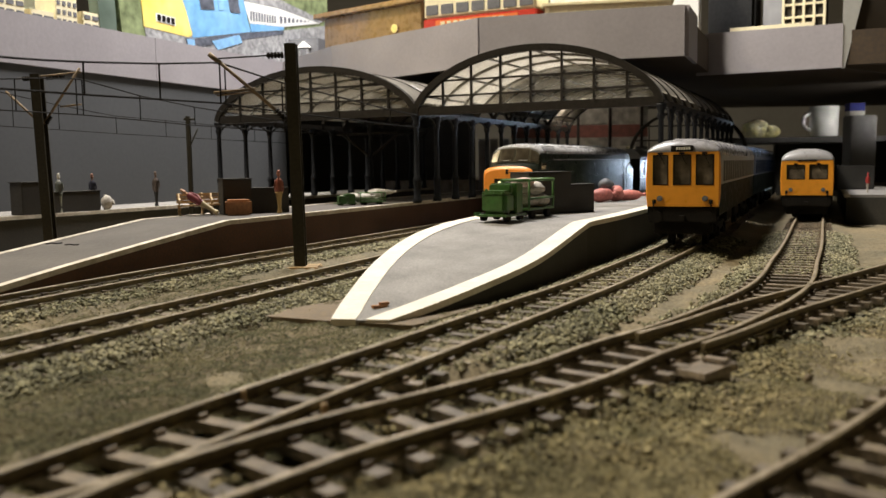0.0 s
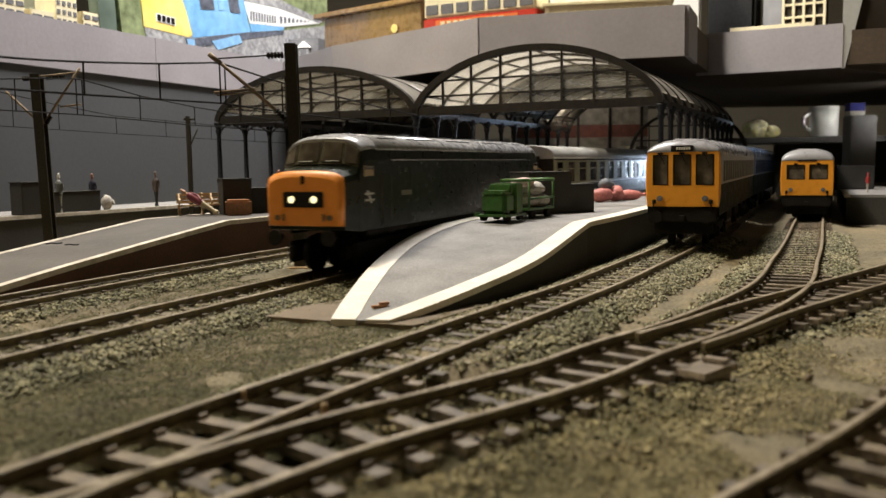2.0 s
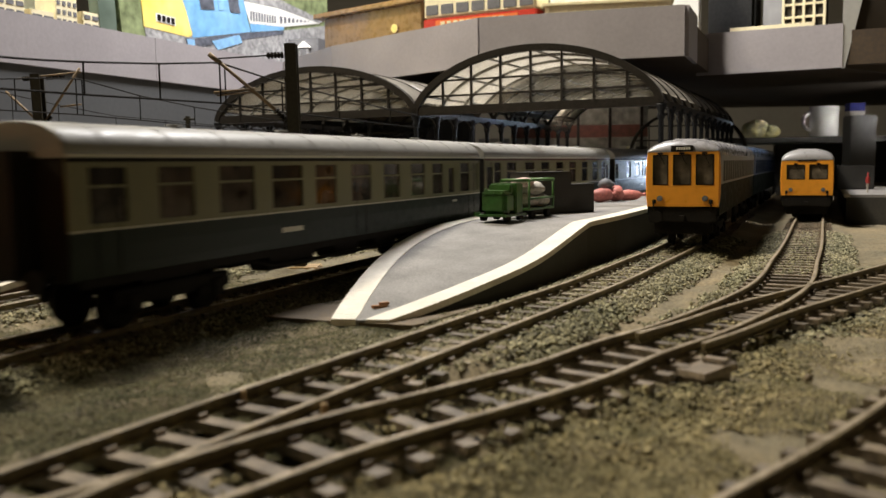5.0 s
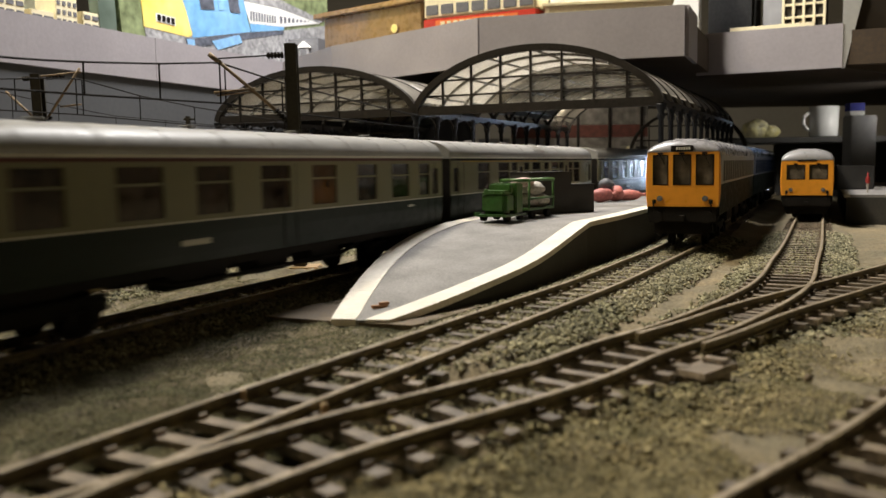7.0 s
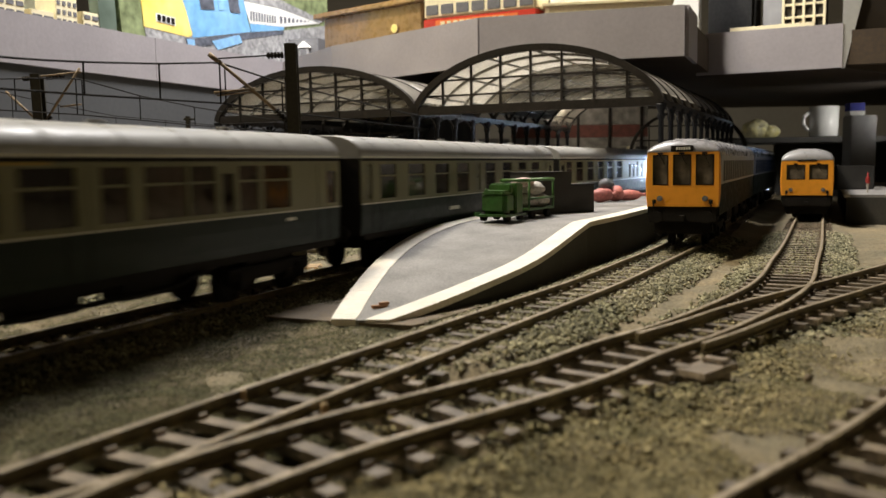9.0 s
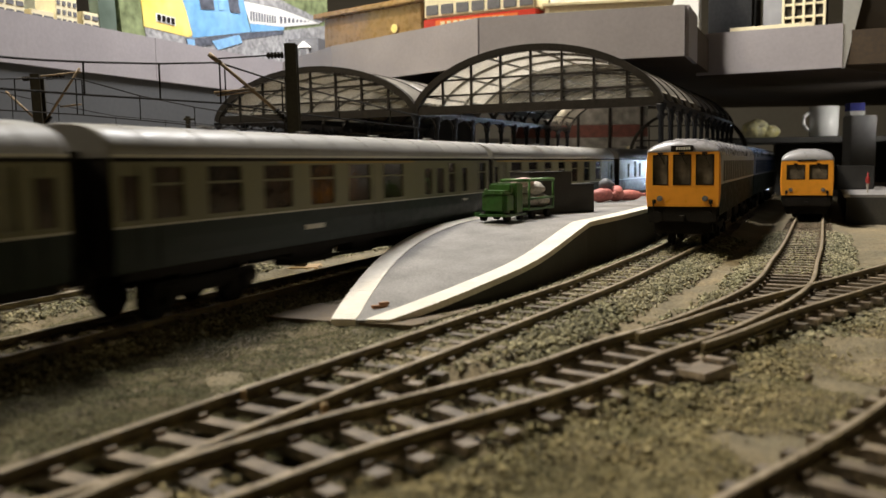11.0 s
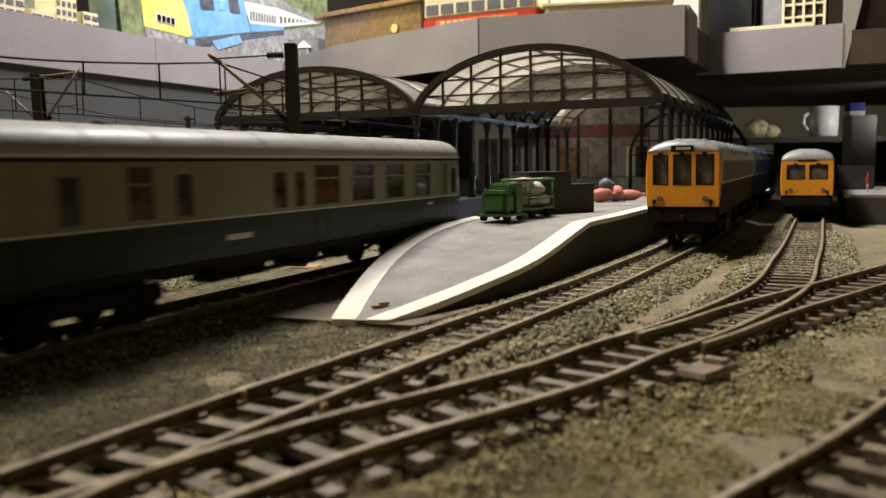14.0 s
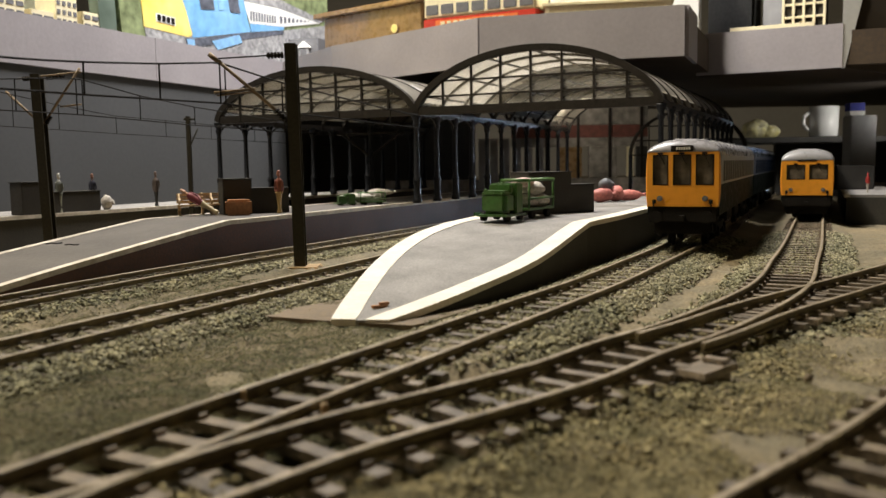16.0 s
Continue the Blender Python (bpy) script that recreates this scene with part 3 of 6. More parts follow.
def build_platforms():
    zp = 15.2
    # the island platform with its ramp, between lines B and C
    L = Line([(-33, 247.5), (-32, 264), (-30.4, 280), (-25.8, 315), (-19, 344), (-10.3, 367), (0.4, 386)])
    R = Line([(-15.6, 244.5), (-4.4, 257), (14, 280.3), (31.4, 305), (48.5, 340), (57.5, 361), (65.5, 380)])
    rows = []
    for i in range(19):
        t = i / 18
        l, r = L.at(L.s[-1] * t), R.at(R.s[-1] * t)
        z = -3.5 + 18.7 * ((l[1] + r[1]) / 2 - 246) / 137
        rows.append((l, r, z - 0.5 * max(0, 1 - abs(z - 15.2) / 3)))
    for k in range(1, 15):
        s = 200 + 42 * k
        c = LINE_C.at(s - 8, -24.5)
        b = LINE_B.at(s + 2, 20.8)
        if k == 1:
            b = LINE_B.at(244, 20.8)
        rows.append((b, c, zp))
    build_platform("platform_1", rows, "grey island platform with white edges and a ramped end", M_GREYWALL, slabs=540)
    # the broad platform beyond line A
    rows = []
    for s in (-60, -20, 20, 60, 100, 130, 158):
        rows.append((LINE_A.at(s, -80), LINE_A.at(s, -22.5), 15.2 - (158 - s) * 0.114))
    for s in range(190, 900, 50):
        rows.append((LINE_A.at(s, -80), LINE_A.at(s, -22.5), zp))
    build_platform("platform_2", rows, "grey platform with white edges and a brown painted wall", M_BROWNWALL, band=3.8, top=M_PLATDARK, edge=M_OLDWHITE)
    # the platform by the back wall
    N = Line([(-330, 310), (-245.6, 489), (-212, 556), (-180, 620), (-100, 790), (20, 1040)])
    rows = [(N.at(s, -62), N.at(s), zp) for s in np.linspace(0, N.s[-1], 14)]
    build_platform("platform_3", rows, "narrow grey platform in front of the back wall", M_GREYWALL, (False, True), 3.0, edge=M_OLDWHITE)
    # the platform beside the right-hand railcar
    rows = [(LINE_D.at(s, 22), LINE_D.at(s, 150), zp) for s in (548, 553, 620, 740, 900)]
    build_platform("platform_4", rows, "low grey platform with a pale edge in the shade", M_GREYWALL, (True, False), 4.0, edge=M_OLDWHITE)
    bm = bmesh.new()
    prism(bm, [(-60, 262), (-33, 249), (-9, 240.5), (-6, 243.5), (14, 275), (-25, 300)], -7.5, -4.2)
    solid("plywood_strip", bm, M_PLY, "brown plywood base under the platform ramp with a broken edge", "board")


# ---- walls, upper deck, room ----


def build_shell():
    t = 12
    W0, W1 = Vector((-317 - 0.38 * 620, 614 - 0.925 * 620)), Vector((-173, 963))
    out = Vector((-0.925, 0.38))
    bm = bmesh.new()
    prism(bm, [W0, W1, W1 + out * t, W0 + out * t], -8, 119)
    tagged(part("wall_west", bm, M_BACKWALL), "plain grey painted backboard behind the platforms", "wall", kind="structure")
    front = [tuple(W0), tuple(W1), (-101, 838), (32, 691), (181, 647), (247, 800), (344, 746), (520, 690), (900, 640), (1250, 700), (1250, 1320), (-900, 1320), (-1300, 900), (-1300, W0.y)]
    bm = bmesh.new()
    prism(bm, front, 121, 150)
    tagged(part("upper_deck", bm, M_DECK), "raised shelf of brown hardboard above the station", "shelf", kind="structure")
    for name, a, b in (("fascia_1", W0, (-244 - 0.38 * 30, 790 - 0.925 * 30)), ("fascia_2", None, W1), ("fascia_3", W1, (-101, 838)), ("fascia_4", (-101, 838), (32, 691)), ("fascia_5", (32, 691), (181, 647)),
                       ("fascia_6", (181, 647), (203, 700)), ("fascia_7", (247, 800), (344, 746))):
        if name == "fascia_1":
            b = W0 + (W1 - W0) * 0.79
        if name == "fascia_2":
            a = W0 + (W1 - W0) * 0.7905
        a, b = Vector(a), Vector(b)
        d = (b - a).normalized()
        n = Vector((d.y, -d.x))
        bm = bmesh.new()
        if name == "fascia_7":
            a = a + Vector((-12, -2))
        prism(bm, [a, b, b + n * 3, a + n * 3], 118.5, 155.5)
        tagged(part(name, bm, M_FASCIA), "lilac grey painted edge board of the raised shelf", "fascia", kind="structure")
    # a board that leans against the shelf, with a white sawn edge
    bm = bmesh.new()
    hexa(bm, [(346.5, 747.0, 118.7), (417.1, 747.0, 108.1), (414.2, 747.0, 181.1), (361.4, 747.0, 181.8), (348.8, 752.0, 118.7), (419.9, 752.0, 108.1), (417.0, 752.0, 181.1), (363.8, 752.0, 181.8)])
    board = solid("leaning_board", bm, M_PANELBROWN, "brown hardboard panel that leans over the shelf edge", "board")
    bm = bmesh.new()
    hexa(bm, [(342.2, 744.0, 118.0), (345.1, 744.0, 118.4), (359.9, 744.0, 181.3), (342.2, 744.0, 181.5), (345.0, 750.0, 118.0), (347.9, 750.0, 118.4), (362.8, 750.0, 181.3), (345.0, 750.0, 181.5)])
    part("sawn_edge", bm, M_WHITEPL, board, "white painted edge")
    # an added dark panel stands in for deep shade under the shelf behind the smaller roof
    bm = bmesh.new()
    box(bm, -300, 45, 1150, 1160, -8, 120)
    tagged(part("wall_north", bm, M_DARK), "added dark panel standing in for the deep shade under the shelf", "wall", kind="structure")
    # the room: floor, walls, ceiling
    for name, b, m in (("floor", (-1900, 2400, -3000, 3400, -930, -900), M_ROOMFLOOR), ("ceiling", (-1900, 2400, -3000, 3400, 1500, 1530), M_ROOMWALL),
                       ("wall_1", (-1930, -1900, -3000, 3400, -930, 1530), M_ROOMWALL), ("wall_2", (2400, 2430, -3000, 3400, -930, 1530), M_ROOMWALL),
                       ("wall_3", (-1930, 2430, -3030, -3000, -930, 1530), M_ROOMWALL), ("wall_4", (-1930, 2430, 3400, 3430, -930, 1530), M_ROOMWALL)):
        bm = bmesh.new()
        box(bm, *b)
        tagged(part(name, bm, m), "plain painted room surface" if name != "floor" else "brown carpeted room floor", name.split("_")[0], kind="structure")


# ---- station roof ----
U, V2 = Vector((0.906, -0.423)), Vector((0.423, 0.906))
ROOF_AT = Vector((-17, 588))


def shed_point(u, v, z):
    p = ROOF_AT + U * u + V2 * v
    return Vector((p.x, p.y, z))


def arch_curve(u0, u1, rise, n=24):
    mid, half = (u0 + u1) / 2, (u1 - u0) / 2
    out = []
    for i in range(n + 1):
        x = -math.cos(math.pi * i / n)
        out.append((mid + half * x, 76 + rise * max(0.0, 1 - x * x)**0.62))
    return out


def rib(bm, curve, v, w, h):
    rows = []
    for i, (u, z) in enumerate(curve):
        a, b = curve[max(0, i - 1)], curve[min(len(curve) - 1, i + 1)]
        d = Vector((b[0] - a[0], b[1] - a[1])).normalized()
        n = Vector((-d.y, d.x))
        o = (u + n.x * h / 2, z + n.y * h / 2)
        q = (u - n.x * h / 2, z - n.y * h / 2)
        rows.append([shed_point(o[0], v - w / 2, o[1]), shed_point(o[0], v + w / 2, o[1]), shed_point(q[0], v + w / 2, q[1]), shed_point(q[0], v - w / 2, q[1])])
    loft(bm, rows, smooth=False)


def beam(bm, a, b, w, h):
    """A straight bar of the station roof between two points (u, v, z)."""
    a, b = shed_point(*a), shed_point(*b)
    d = (b - a).normalized()
    side = d.cross(Vector((0, 0, 1)))
    if side.length < 0.1:
        side = Vector((U.x, U.y, 0))
    side.normalize()
    up = side.cross(d).normalized()
    s, t = side * w / 2, up * h / 2
    hexa(bm, [a - s - t, a + s - t, a + s + t, a - s + t, b - s - t, b + s - t, b + s + t, b - s + t])


def build_station_roof(u0, u1, rise, depth, label, dense):
    roof = thing("station_roof", label, "roof", "arched station roofs")
    curve = arch_curve(u0, u1, rise)
    # front gable: arch ring, tie beam, mullions, glazing bars
    bm = bmesh.new()
    rib(bm, curve, 0, 5, 4.2)
    part("gable_arch", bm, M_IRON, roof)
    bm = bmesh.new()
    beam(bm, (u0, 0, 77), (u1, 0, 77), 4, 5.5)
    part("tie_beam", bm, M_IRON, roof)
    inner = lambda u: 76 + rise * max(0.0, 1 - ((2 * u - u0 - u1) / (u1 - u0))**2)**0.62
    n = 8
    for i in range(1, n):
        u = u0 + (u1 - u0) * i / n
        bm = bmesh.new()
        beam(bm, (u, 0, 77), (u, 0, inner(u) - 1), 1.4, 1.6)
        part("mullion", bm, M_IRON, roof)
    for z in (86.5, 96.5) + ((105,) if rise > 40 else ()):
        k = (1 - ((z - 76) / rise)**(1 / 0.62))
        half = (u1 - u0) / 2 * math.sqrt(max(0, k))
        bm = bmesh.new()
        beam(bm, ((u0 + u1) / 2 - half, 0, z), ((u0 + u1) / 2 + half, 0, z), 1.2, 1.2)
        part("glazing_bar", bm, M_IRON, roof)
    for i in range(n):
        a, b = u0 + (u1 - u0) * i / n + 0.8, u0 + (u1 - u0) * (i + 1) / n - 0.8
        bm = bmesh.new()
        rows = []
        for k in range(6):
            u = a + (b - a) * k / 5
            z = max(80.2, inner(u) - 2.2)
            rows.append([shed_point(u, 0.4, 79.8), shed_point(u, 0.4, z), shed_point(u, 0.8, z), shed_point(u, 0.8, 79.8)])
        loft(bm, rows, smooth=False)
        part("gable_pane", bm, M_FILM, roof, "hazy clear glazing").visible_shadow = False
    # roof ribs and sheets
    bays = int(depth / 36)
    for b in range(1, bays + 1):
        bm = bmesh.new()
        rib(bm, curve, b * depth / bays, 2.2, 2.6)
        part("roof_rib", bm, M_IRON, roof)
    for j in range(3, 22, 3):
        u, z = curve[j]
        bm = bmesh.new()
        beam(bm, (u, 2, z - 0.6), (u, depth, z - 0.6), 1.0, 1.3)
        part("purlin", bm, M_IRON, roof)
    for b in range(bays):
        for j0, j1 in ((2, 7), (7, 12), (12, 17), (17, 22)):
            bm = bmesh.new()
            rows = []
            for u, z in curve[j0:j1 + 1]:
                v0, v1 = b * depth / bays + 1.2, (b + 1) * depth / bays - 1.2
                rows.append([shed_point(u, v0, z + 0.3), shed_point(u, v1, z + 0.3), shed_point(u, v1, z + 0.9), shed_point(u, v0, z + 0.9)])
            loft(bm, rows)
            part("roof_sheet", bm, M_PANE, roof, "milky translucent roof sheet").visible_shadow = dense
    return roof


def build_column(u, v, base, group="station columns"):
    p = shed_point(u, v, 0)
    col = thing("iron_column", "slim dark cast iron column under the station roof", "column", group, at=mm(p.x, p.y, 0))
    bm = bmesh.new()
    lathe(bm, [(3.2, base), (3.2, base + 2.5), (2.5, base + 3.5), (2.4, base + 14), (2.9, base + 15), (2.9, base + 16.5), (1.9, base + 18), (1.6, 66), (2.4, 68), (2.4, 69.5), (1.8, 70.5), (3.4, 74), (3.4, 75.5)], n=10)
    part("shaft", bm, M_COLUMN, col)
    return col


def build_arcade(u, v0, v1, base, step, label):
    """Longitudinal girder with arched spandrels over a row of columns."""
    g = thing("roof_girder", label, "girder", "station roof girders")
    bm = bmesh.new()
    beam(bm, (u, v0, 76), (u, v1, 76), 2.6, 4)
    part("girder_beam", bm, M_IRON, g)
    v = v0
    first = None
    while v <= v1 + 0.1:
        if first is None:
            first = build_column(u, v, base)
        else:
            p = shed_point(u, v, 0)
            copy_thing(first, mm(p.x, p.y, 0))
        if v + step <= v1 + 0.1:
            for a, b in ((v, 1), (v + step, -1)):
                bm = bmesh.new()
                pts = [shed_point(u, a + b * k, 62 + 12 * math.sqrt(max(0, 1 - (1 - k / 14)**2))) for k in (0.8, 3, 6, 10, 14)]
                pipe(bm, pts, 0.7, 5)
                part("spandrel", bm, M_IRON, g)
        v += step


def build_station():
    build_station_roof(0, 164, 38, 360, "large arched station roof of dark ribs and milky sheets", False)
    build_station_roof(-168, 0, 34, 360, "smaller arched station roof of dark ribs and milky sheets", True)
    build_arcade(0, 0, 352, 15.2, 32, "dark girder along the platform columns")
    build_arcade(164, 0, 352, 15.2, 32, "dark girder beside the railcar line")
    build_arcade(-168, 0, 352, 15.2, 32, "dark girder along the back platform")
    # canopy brackets on a single column in the middle of the smaller roof
    c = build_column(-70, 60, 15.2)
    bm = bmesh.new()
    for s in (-1, 1):
        tube(bm, (0, 0, 48), (26 * s * U.x, 26 * s * U.y, 66), 1.0)
    tube(bm, (-30 * U.x, -30 * U.y, 66), (30 * U.x, 30 * U.y, 66), 0.9)
    part("bracket", bm, M_IRON, c)
# ---- rolling stock: x forward, rails at z = 0 ----


def profile(x, w, z0, zs, h, n=9, power=0.72):
    """A body cross-section: straight sides from z0 to zs and a rounded top at h."""
    pts = [(x, w * 0.985, z0), (x, w, z0 + (zs - z0) * 0.5)]
    for i in range(n + 1):
        a = math.pi * i / n
        c, s = math.cos(a), math.sin(a)
        pts.append((x, w * (abs(c)**power) * (1 if c >= 0 else -1), zs + (h - zs) * s**power))
    return pts + [(x, -w, z0 + (zs - z0) * 0.5), (x, -w * 0.985, z0)]


def bogie(parent, x, wheels, r, half, drop=0.0):
    bm = bmesh.new()
    for s in (-1, 1):
        box(bm, x - half, x + half, s * 12.6 - 1.2, s * 12.6 + 1.2, 6.2, 10.6, 0.4)
        for w in wheels:
            box(bm, x + w - 2.6, x + w + 2.6, s * 13.4 - 1.4, s * 13.4 + 1.4, 4.0, 9.2, 0.4)
        for w in wheels[:-1]:
            box(bm, x + w + 4, x + w + 9, s * 13.6 - 1.0, s * 13.6 + 1.0, 4.6, 7.4)
    box(bm, x - half * 0.5, x + half * 0.5, -12, 12, 7, 12)
    box(bm, x - half * 0.4, x + half * 0.4, -9, 9, 11, 13 + drop)
    b = part("bogie", bm, M_BLACK, parent, "matt black bogie with leaf springs")
    b.location.z = -drop * MM
    for w in wheels:
        for s in (-1, 1):
            bm = bmesh.new()
            tube(bm, (x + w, s * 7.6, r), (x + w, s * 9.6, r), r, 18)
            tube(bm, (x + w, s * 7.0, r), (x + w, s * 7.6, r), r + 0.9, 18)
            part("wheel", bm, M_BLACK, b)


def buffers(parent, x, z=13.0, d=1):
    for s in (-1, 1):
        bm = bmesh.new()
        tube(bm, (x - 4 * d, s * 11.4, z), (x, s * 11.4, z), 1.2, 10)
        tube(bm, (x, s * 11.4, z), (x + 0.8 * d, s * 11.4, z), 3.0, 12)
        part("buffer", bm, M_BLACK, parent)


def build_loco():
    L = 129.0
    loco = thing("diesel_locomotive", "dark blue diesel locomotive with an orange yellow nose and lit lamps", "locomotive")
    secs = [profile(127.3, 16.5, 14.0, 31.3, 36.0), profile(117.2, 16.9, 13.0, 32.2, 37.4), profile(116.9, 17.0, 12.8, 33, 38.0),
            profile(113.0, 17.1, 12.8, 39.0, 47.6), profile(110.5, 17.2, 12.8, 39.6, 49.2), profile(102, 17.3, 12.8, 39.6, 50.0)]
    back = [profile(-x, *a) for x, a in ((102, (17.3, 12.8, 39.6, 50.0)), (110.5, (17.2, 12.8, 39.6, 49.2)), (113.0, (17.1, 12.8, 39.0, 47.6)), (116.9, (17.0, 12.8, 33, 38)), (117.2, (16.9, 13, 32.2, 37.4)), (127.3, (16.5, 13.2, 31.3, 36.0)))]
    bm = bmesh.new()
    loft(bm, secs + back, smooth=False)
    body = part("body", bm, M_LOCOBLUE, loco)
    for d in (1, -1):
        bm = bmesh.new()
        loft(bm, [profile(d * x, *a) for x, a in ((127.2, (16.54, 15.4, 31.4, 36.1)), (127.7, (16.45, 15.4, 31.0, 35.9)), (128.6, (15.9, 15.5, 30.2, 35.0)), (129.4, (14.8, 15.9, 29.2, 33.6)))], smooth=True)
        nose = part("nose", bm, M_ORANGE, loco, "orange yellow warning panel")
        bm = bmesh.new()
        box(bm, d * 129.2 - 0.35, d * 129.2 + 0.6, -8.6, 8.6, 22.4, 28.2, 0.3)
        box(bm, d * 129.2 - 0.2, d * 129.2 + 0.5, -0.7, 0.7, 31.0, 34.0)
        panel = part("headcode_panel", bm, M_BLACK, loco, "black headcode box")
        for s in (-1, 1):
            bm = bmesh.new()
            tube(bm, (d * 129.75, s * 4.8, 25.3), (d * 130.05, s * 4.8, 25.3), 1.3, 14)
            part("marker_lamp", bm, M_HEADLIGHT if d > 0 else M_WHITEPL, panel, "round lit marker lamp")
            bm = bmesh.new()
            tube(bm, (d * 129.2, s * 11.2, 18.6), (d * 130.0, s * 11.2, 18.6), 1.1, 10)
            box(bm, d * 129.4 - 0.4, d * 129.4 + 0.4, s * 8.6 - 0.4, s * 8.6 + 0.4, 17.4, 20.0)
            part("hose_fitting", bm, M_BRASS, nose)
            # windscreen halves and quarter lights on the steep cab front, each in an olive surround
            for frame_pts, glass_pts in ((((0.3, 116.8, 38.2), (10.2, 116.7, 38.1), (10.0, 113.45, 46.6), (0.3, 113.2, 47.2)),
                                          ((0.9, 116.55, 38.9), (9.5, 116.45, 38.8), (9.3, 113.75, 46.0), (0.9, 113.5, 46.6))),
                                         (((10.4, 116.7, 38.0), (16.3, 115.8, 36.9), (15.7, 113.4, 43.2), (10.2, 113.45, 46.5)),
                                          ((11.0, 116.5, 38.7), (15.7, 115.7, 37.9), (15.2, 113.75, 42.8), (10.9, 113.75, 45.8)))):
                bm = bmesh.new()
                hexa(bm, [(d * (x + off), s * y, z + off * 0.5) for off in (-0.3, 0.45) for y, x, z in frame_pts])
                surround = part("window_surround", bm, M_CABFRAME, loco, "olive painted window surround")
                bm = bmesh.new()
                hexa(bm, [(d * (x + off), s * y, z + off * 0.5) for off in (0.3, 0.75) for y, x, z in glass_pts])
                part("windscreen", bm, M_CABGLASS, surround, "brown tinted windscreen")
            bm = bmesh.new()
            tube(bm, (d * 117.3, s * 3.0, 39.5), (d * 117.3, s * 8.6, 39.4), 0.16, 6)
            part("wiper", bm, M_LINE, loco, "thin pale wiper")
            bm = bmesh.new()
            box(bm, min(d * 105.6, d * 113.2), max(d * 105.6, d * 113.2), s * 17.15 - 0.25, s * 17.15 + 0.25, 33.4, 37.6, 0.2)
            sidewin = part("cab_window", bm, M_TAN, loco, "tan framed cab side window")
            bm = bmesh.new()
            box(bm, min(d * 106.2, d * 112.6), max(d * 106.2, d * 112.6), s * 17.2 - 0.3, s * 17.2 + 0.35, 36.0, 37.2)
            part("pane", bm, M_GLASS, sidewin)
            bm = bmesh.new()
            for x in (d * 91.0, d * 99.6):
                tube(bm, (x, s * 17.6, 15.5), (x, s * 17.6, 34), 0.22, 6)
            part("handrail", bm, M_CABFRAME, loco)
            bm = bmesh.new()
            box(bm, d * 95.3 - 3.4, d * 95.3 + 3.4, s * 17.25 - 0.2, s * 17.25 + 0.2, 14, 37.5, 0.15)
            part("cab_door", bm, M_LOCOBLUE, loco)
    for s in (-1, 1):
        bm = bmesh.new()
        box(bm, -90, 90, s * 17.3 - 0.3, s * 17.3 + 0.35, 39.4, 40.0)
        part("gutter_strip", bm, M_LOCOROOF, loco, "pale gutter strip")
        for x in (-52, -18, 30, 62):
            bm = bmesh.new()
            box(bm, x - 10, x + 10, s * 17.25 - 0.2, s * 17.25 + 0.25, 28, 37)
            part("grille", bm, M_LOCOBLUE, loco)
        # two opposed arrows at each end
        for e in (1, -1):
            bm = bmesh.new()
            for z in (24.4, 26.8):
                box(bm, min(e * 106.0, e * 113.0), max(e * 106.0, e * 113.0), s * 17.3 - 0.1, s * 17.3 + 0.22, z - 0.4, z + 0.4)
            hexa(bm, [(e * x, s * y, z) for y in (17.2, 17.5) for x, z in ((107.6, 23.2), (108.7, 23.2), (111.4, 28.0), (110.3, 28.0))])
            part("emblem", bm, M_LINE, loco, "white painted emblem")
        bm = bmesh.new()
        box(bm, 71.5, 81, s * 17.35 - 0.1, s * 17.35 + 0.2, 25.2, 27.2)
        part("number_plate", bm, M_COACHGREY, loco, "small pale plate")
        bm = bmesh.new()
        box(bm, -112, 112, s * 16.9 - 0.6, s * 16.9 + 0.3, 11.0, 12.9)
        part("solebar", bm, M_BLACK, loco)
    # roof skin with raised hatches
    bm = bmesh.new()
    rows = []
    for k in range(15):
        a = math.pi * (0.10 + 0.80 * k / 14)
        c, s2 = math.cos(a), math.sin(a)
        y, z = 17.3 * abs(c)**0.72 * (1 if c > 0 else -1), 39.6 + 10.4 * s2**0.72
        rows.append([(-102, y, z - 0.5), (102, y, z - 0.5), (102, y * 1.01, z + 0.3), (-102, y * 1.01, z + 0.3)])
    loft(bm, rows)
    roof = part("roof", bm, M_LOCOROOF, loco, "grey roof with raised hatches")
    for d in (-1, 1):
        # the domed cab roof in front of the last hatch
        bm = bmesh.new()
        rows = []
        for x, w, zs, top in ((101.6, 17.45, 39.8, 50.4), (106.5, 17.42, 39.8, 49.9), (110.6, 17.35, 39.8, 49.5), (112.4, 17.25, 39.8, 48.6), (113.2, 17.1, 39.9, 48.0)):
            rows.append([(d * x, w * abs(math.cos(a))**0.72 * (1 if math.cos(a) > 0 else -1), zs + (top - zs) * math.sin(a)**0.72) for a in (math.pi * (0.09 + 0.82 * k / 14) for k in range(15))])
        loft(bm, rows)
        part("cab_roof", bm, M_LOCOROOF, roof, "silver grey domed cab roof")
    for x in (-72, -46, -20, 6, 32, 58, 84):
        bm = bmesh.new()
        rows = []
        for k in range(13):
            a = math.pi * (0.16 + 0.68 * k / 12)
            c, s2 = math.cos(a), math.sin(a)
            y, z = 17.3 * abs(c)**0.72 * (1 if c > 0 else -1), 39.6 + 10.4 * s2**0.72
            rows.append([(x - 0.35, y, z), (x + 0.35, y, z), (x + 0.35, y * 1.015, z + 0.5), (x - 0.35, y * 1.015, z + 0.5)])
        loft(bm, rows)
        part("roof_seam", bm, M_SLATE, roof)
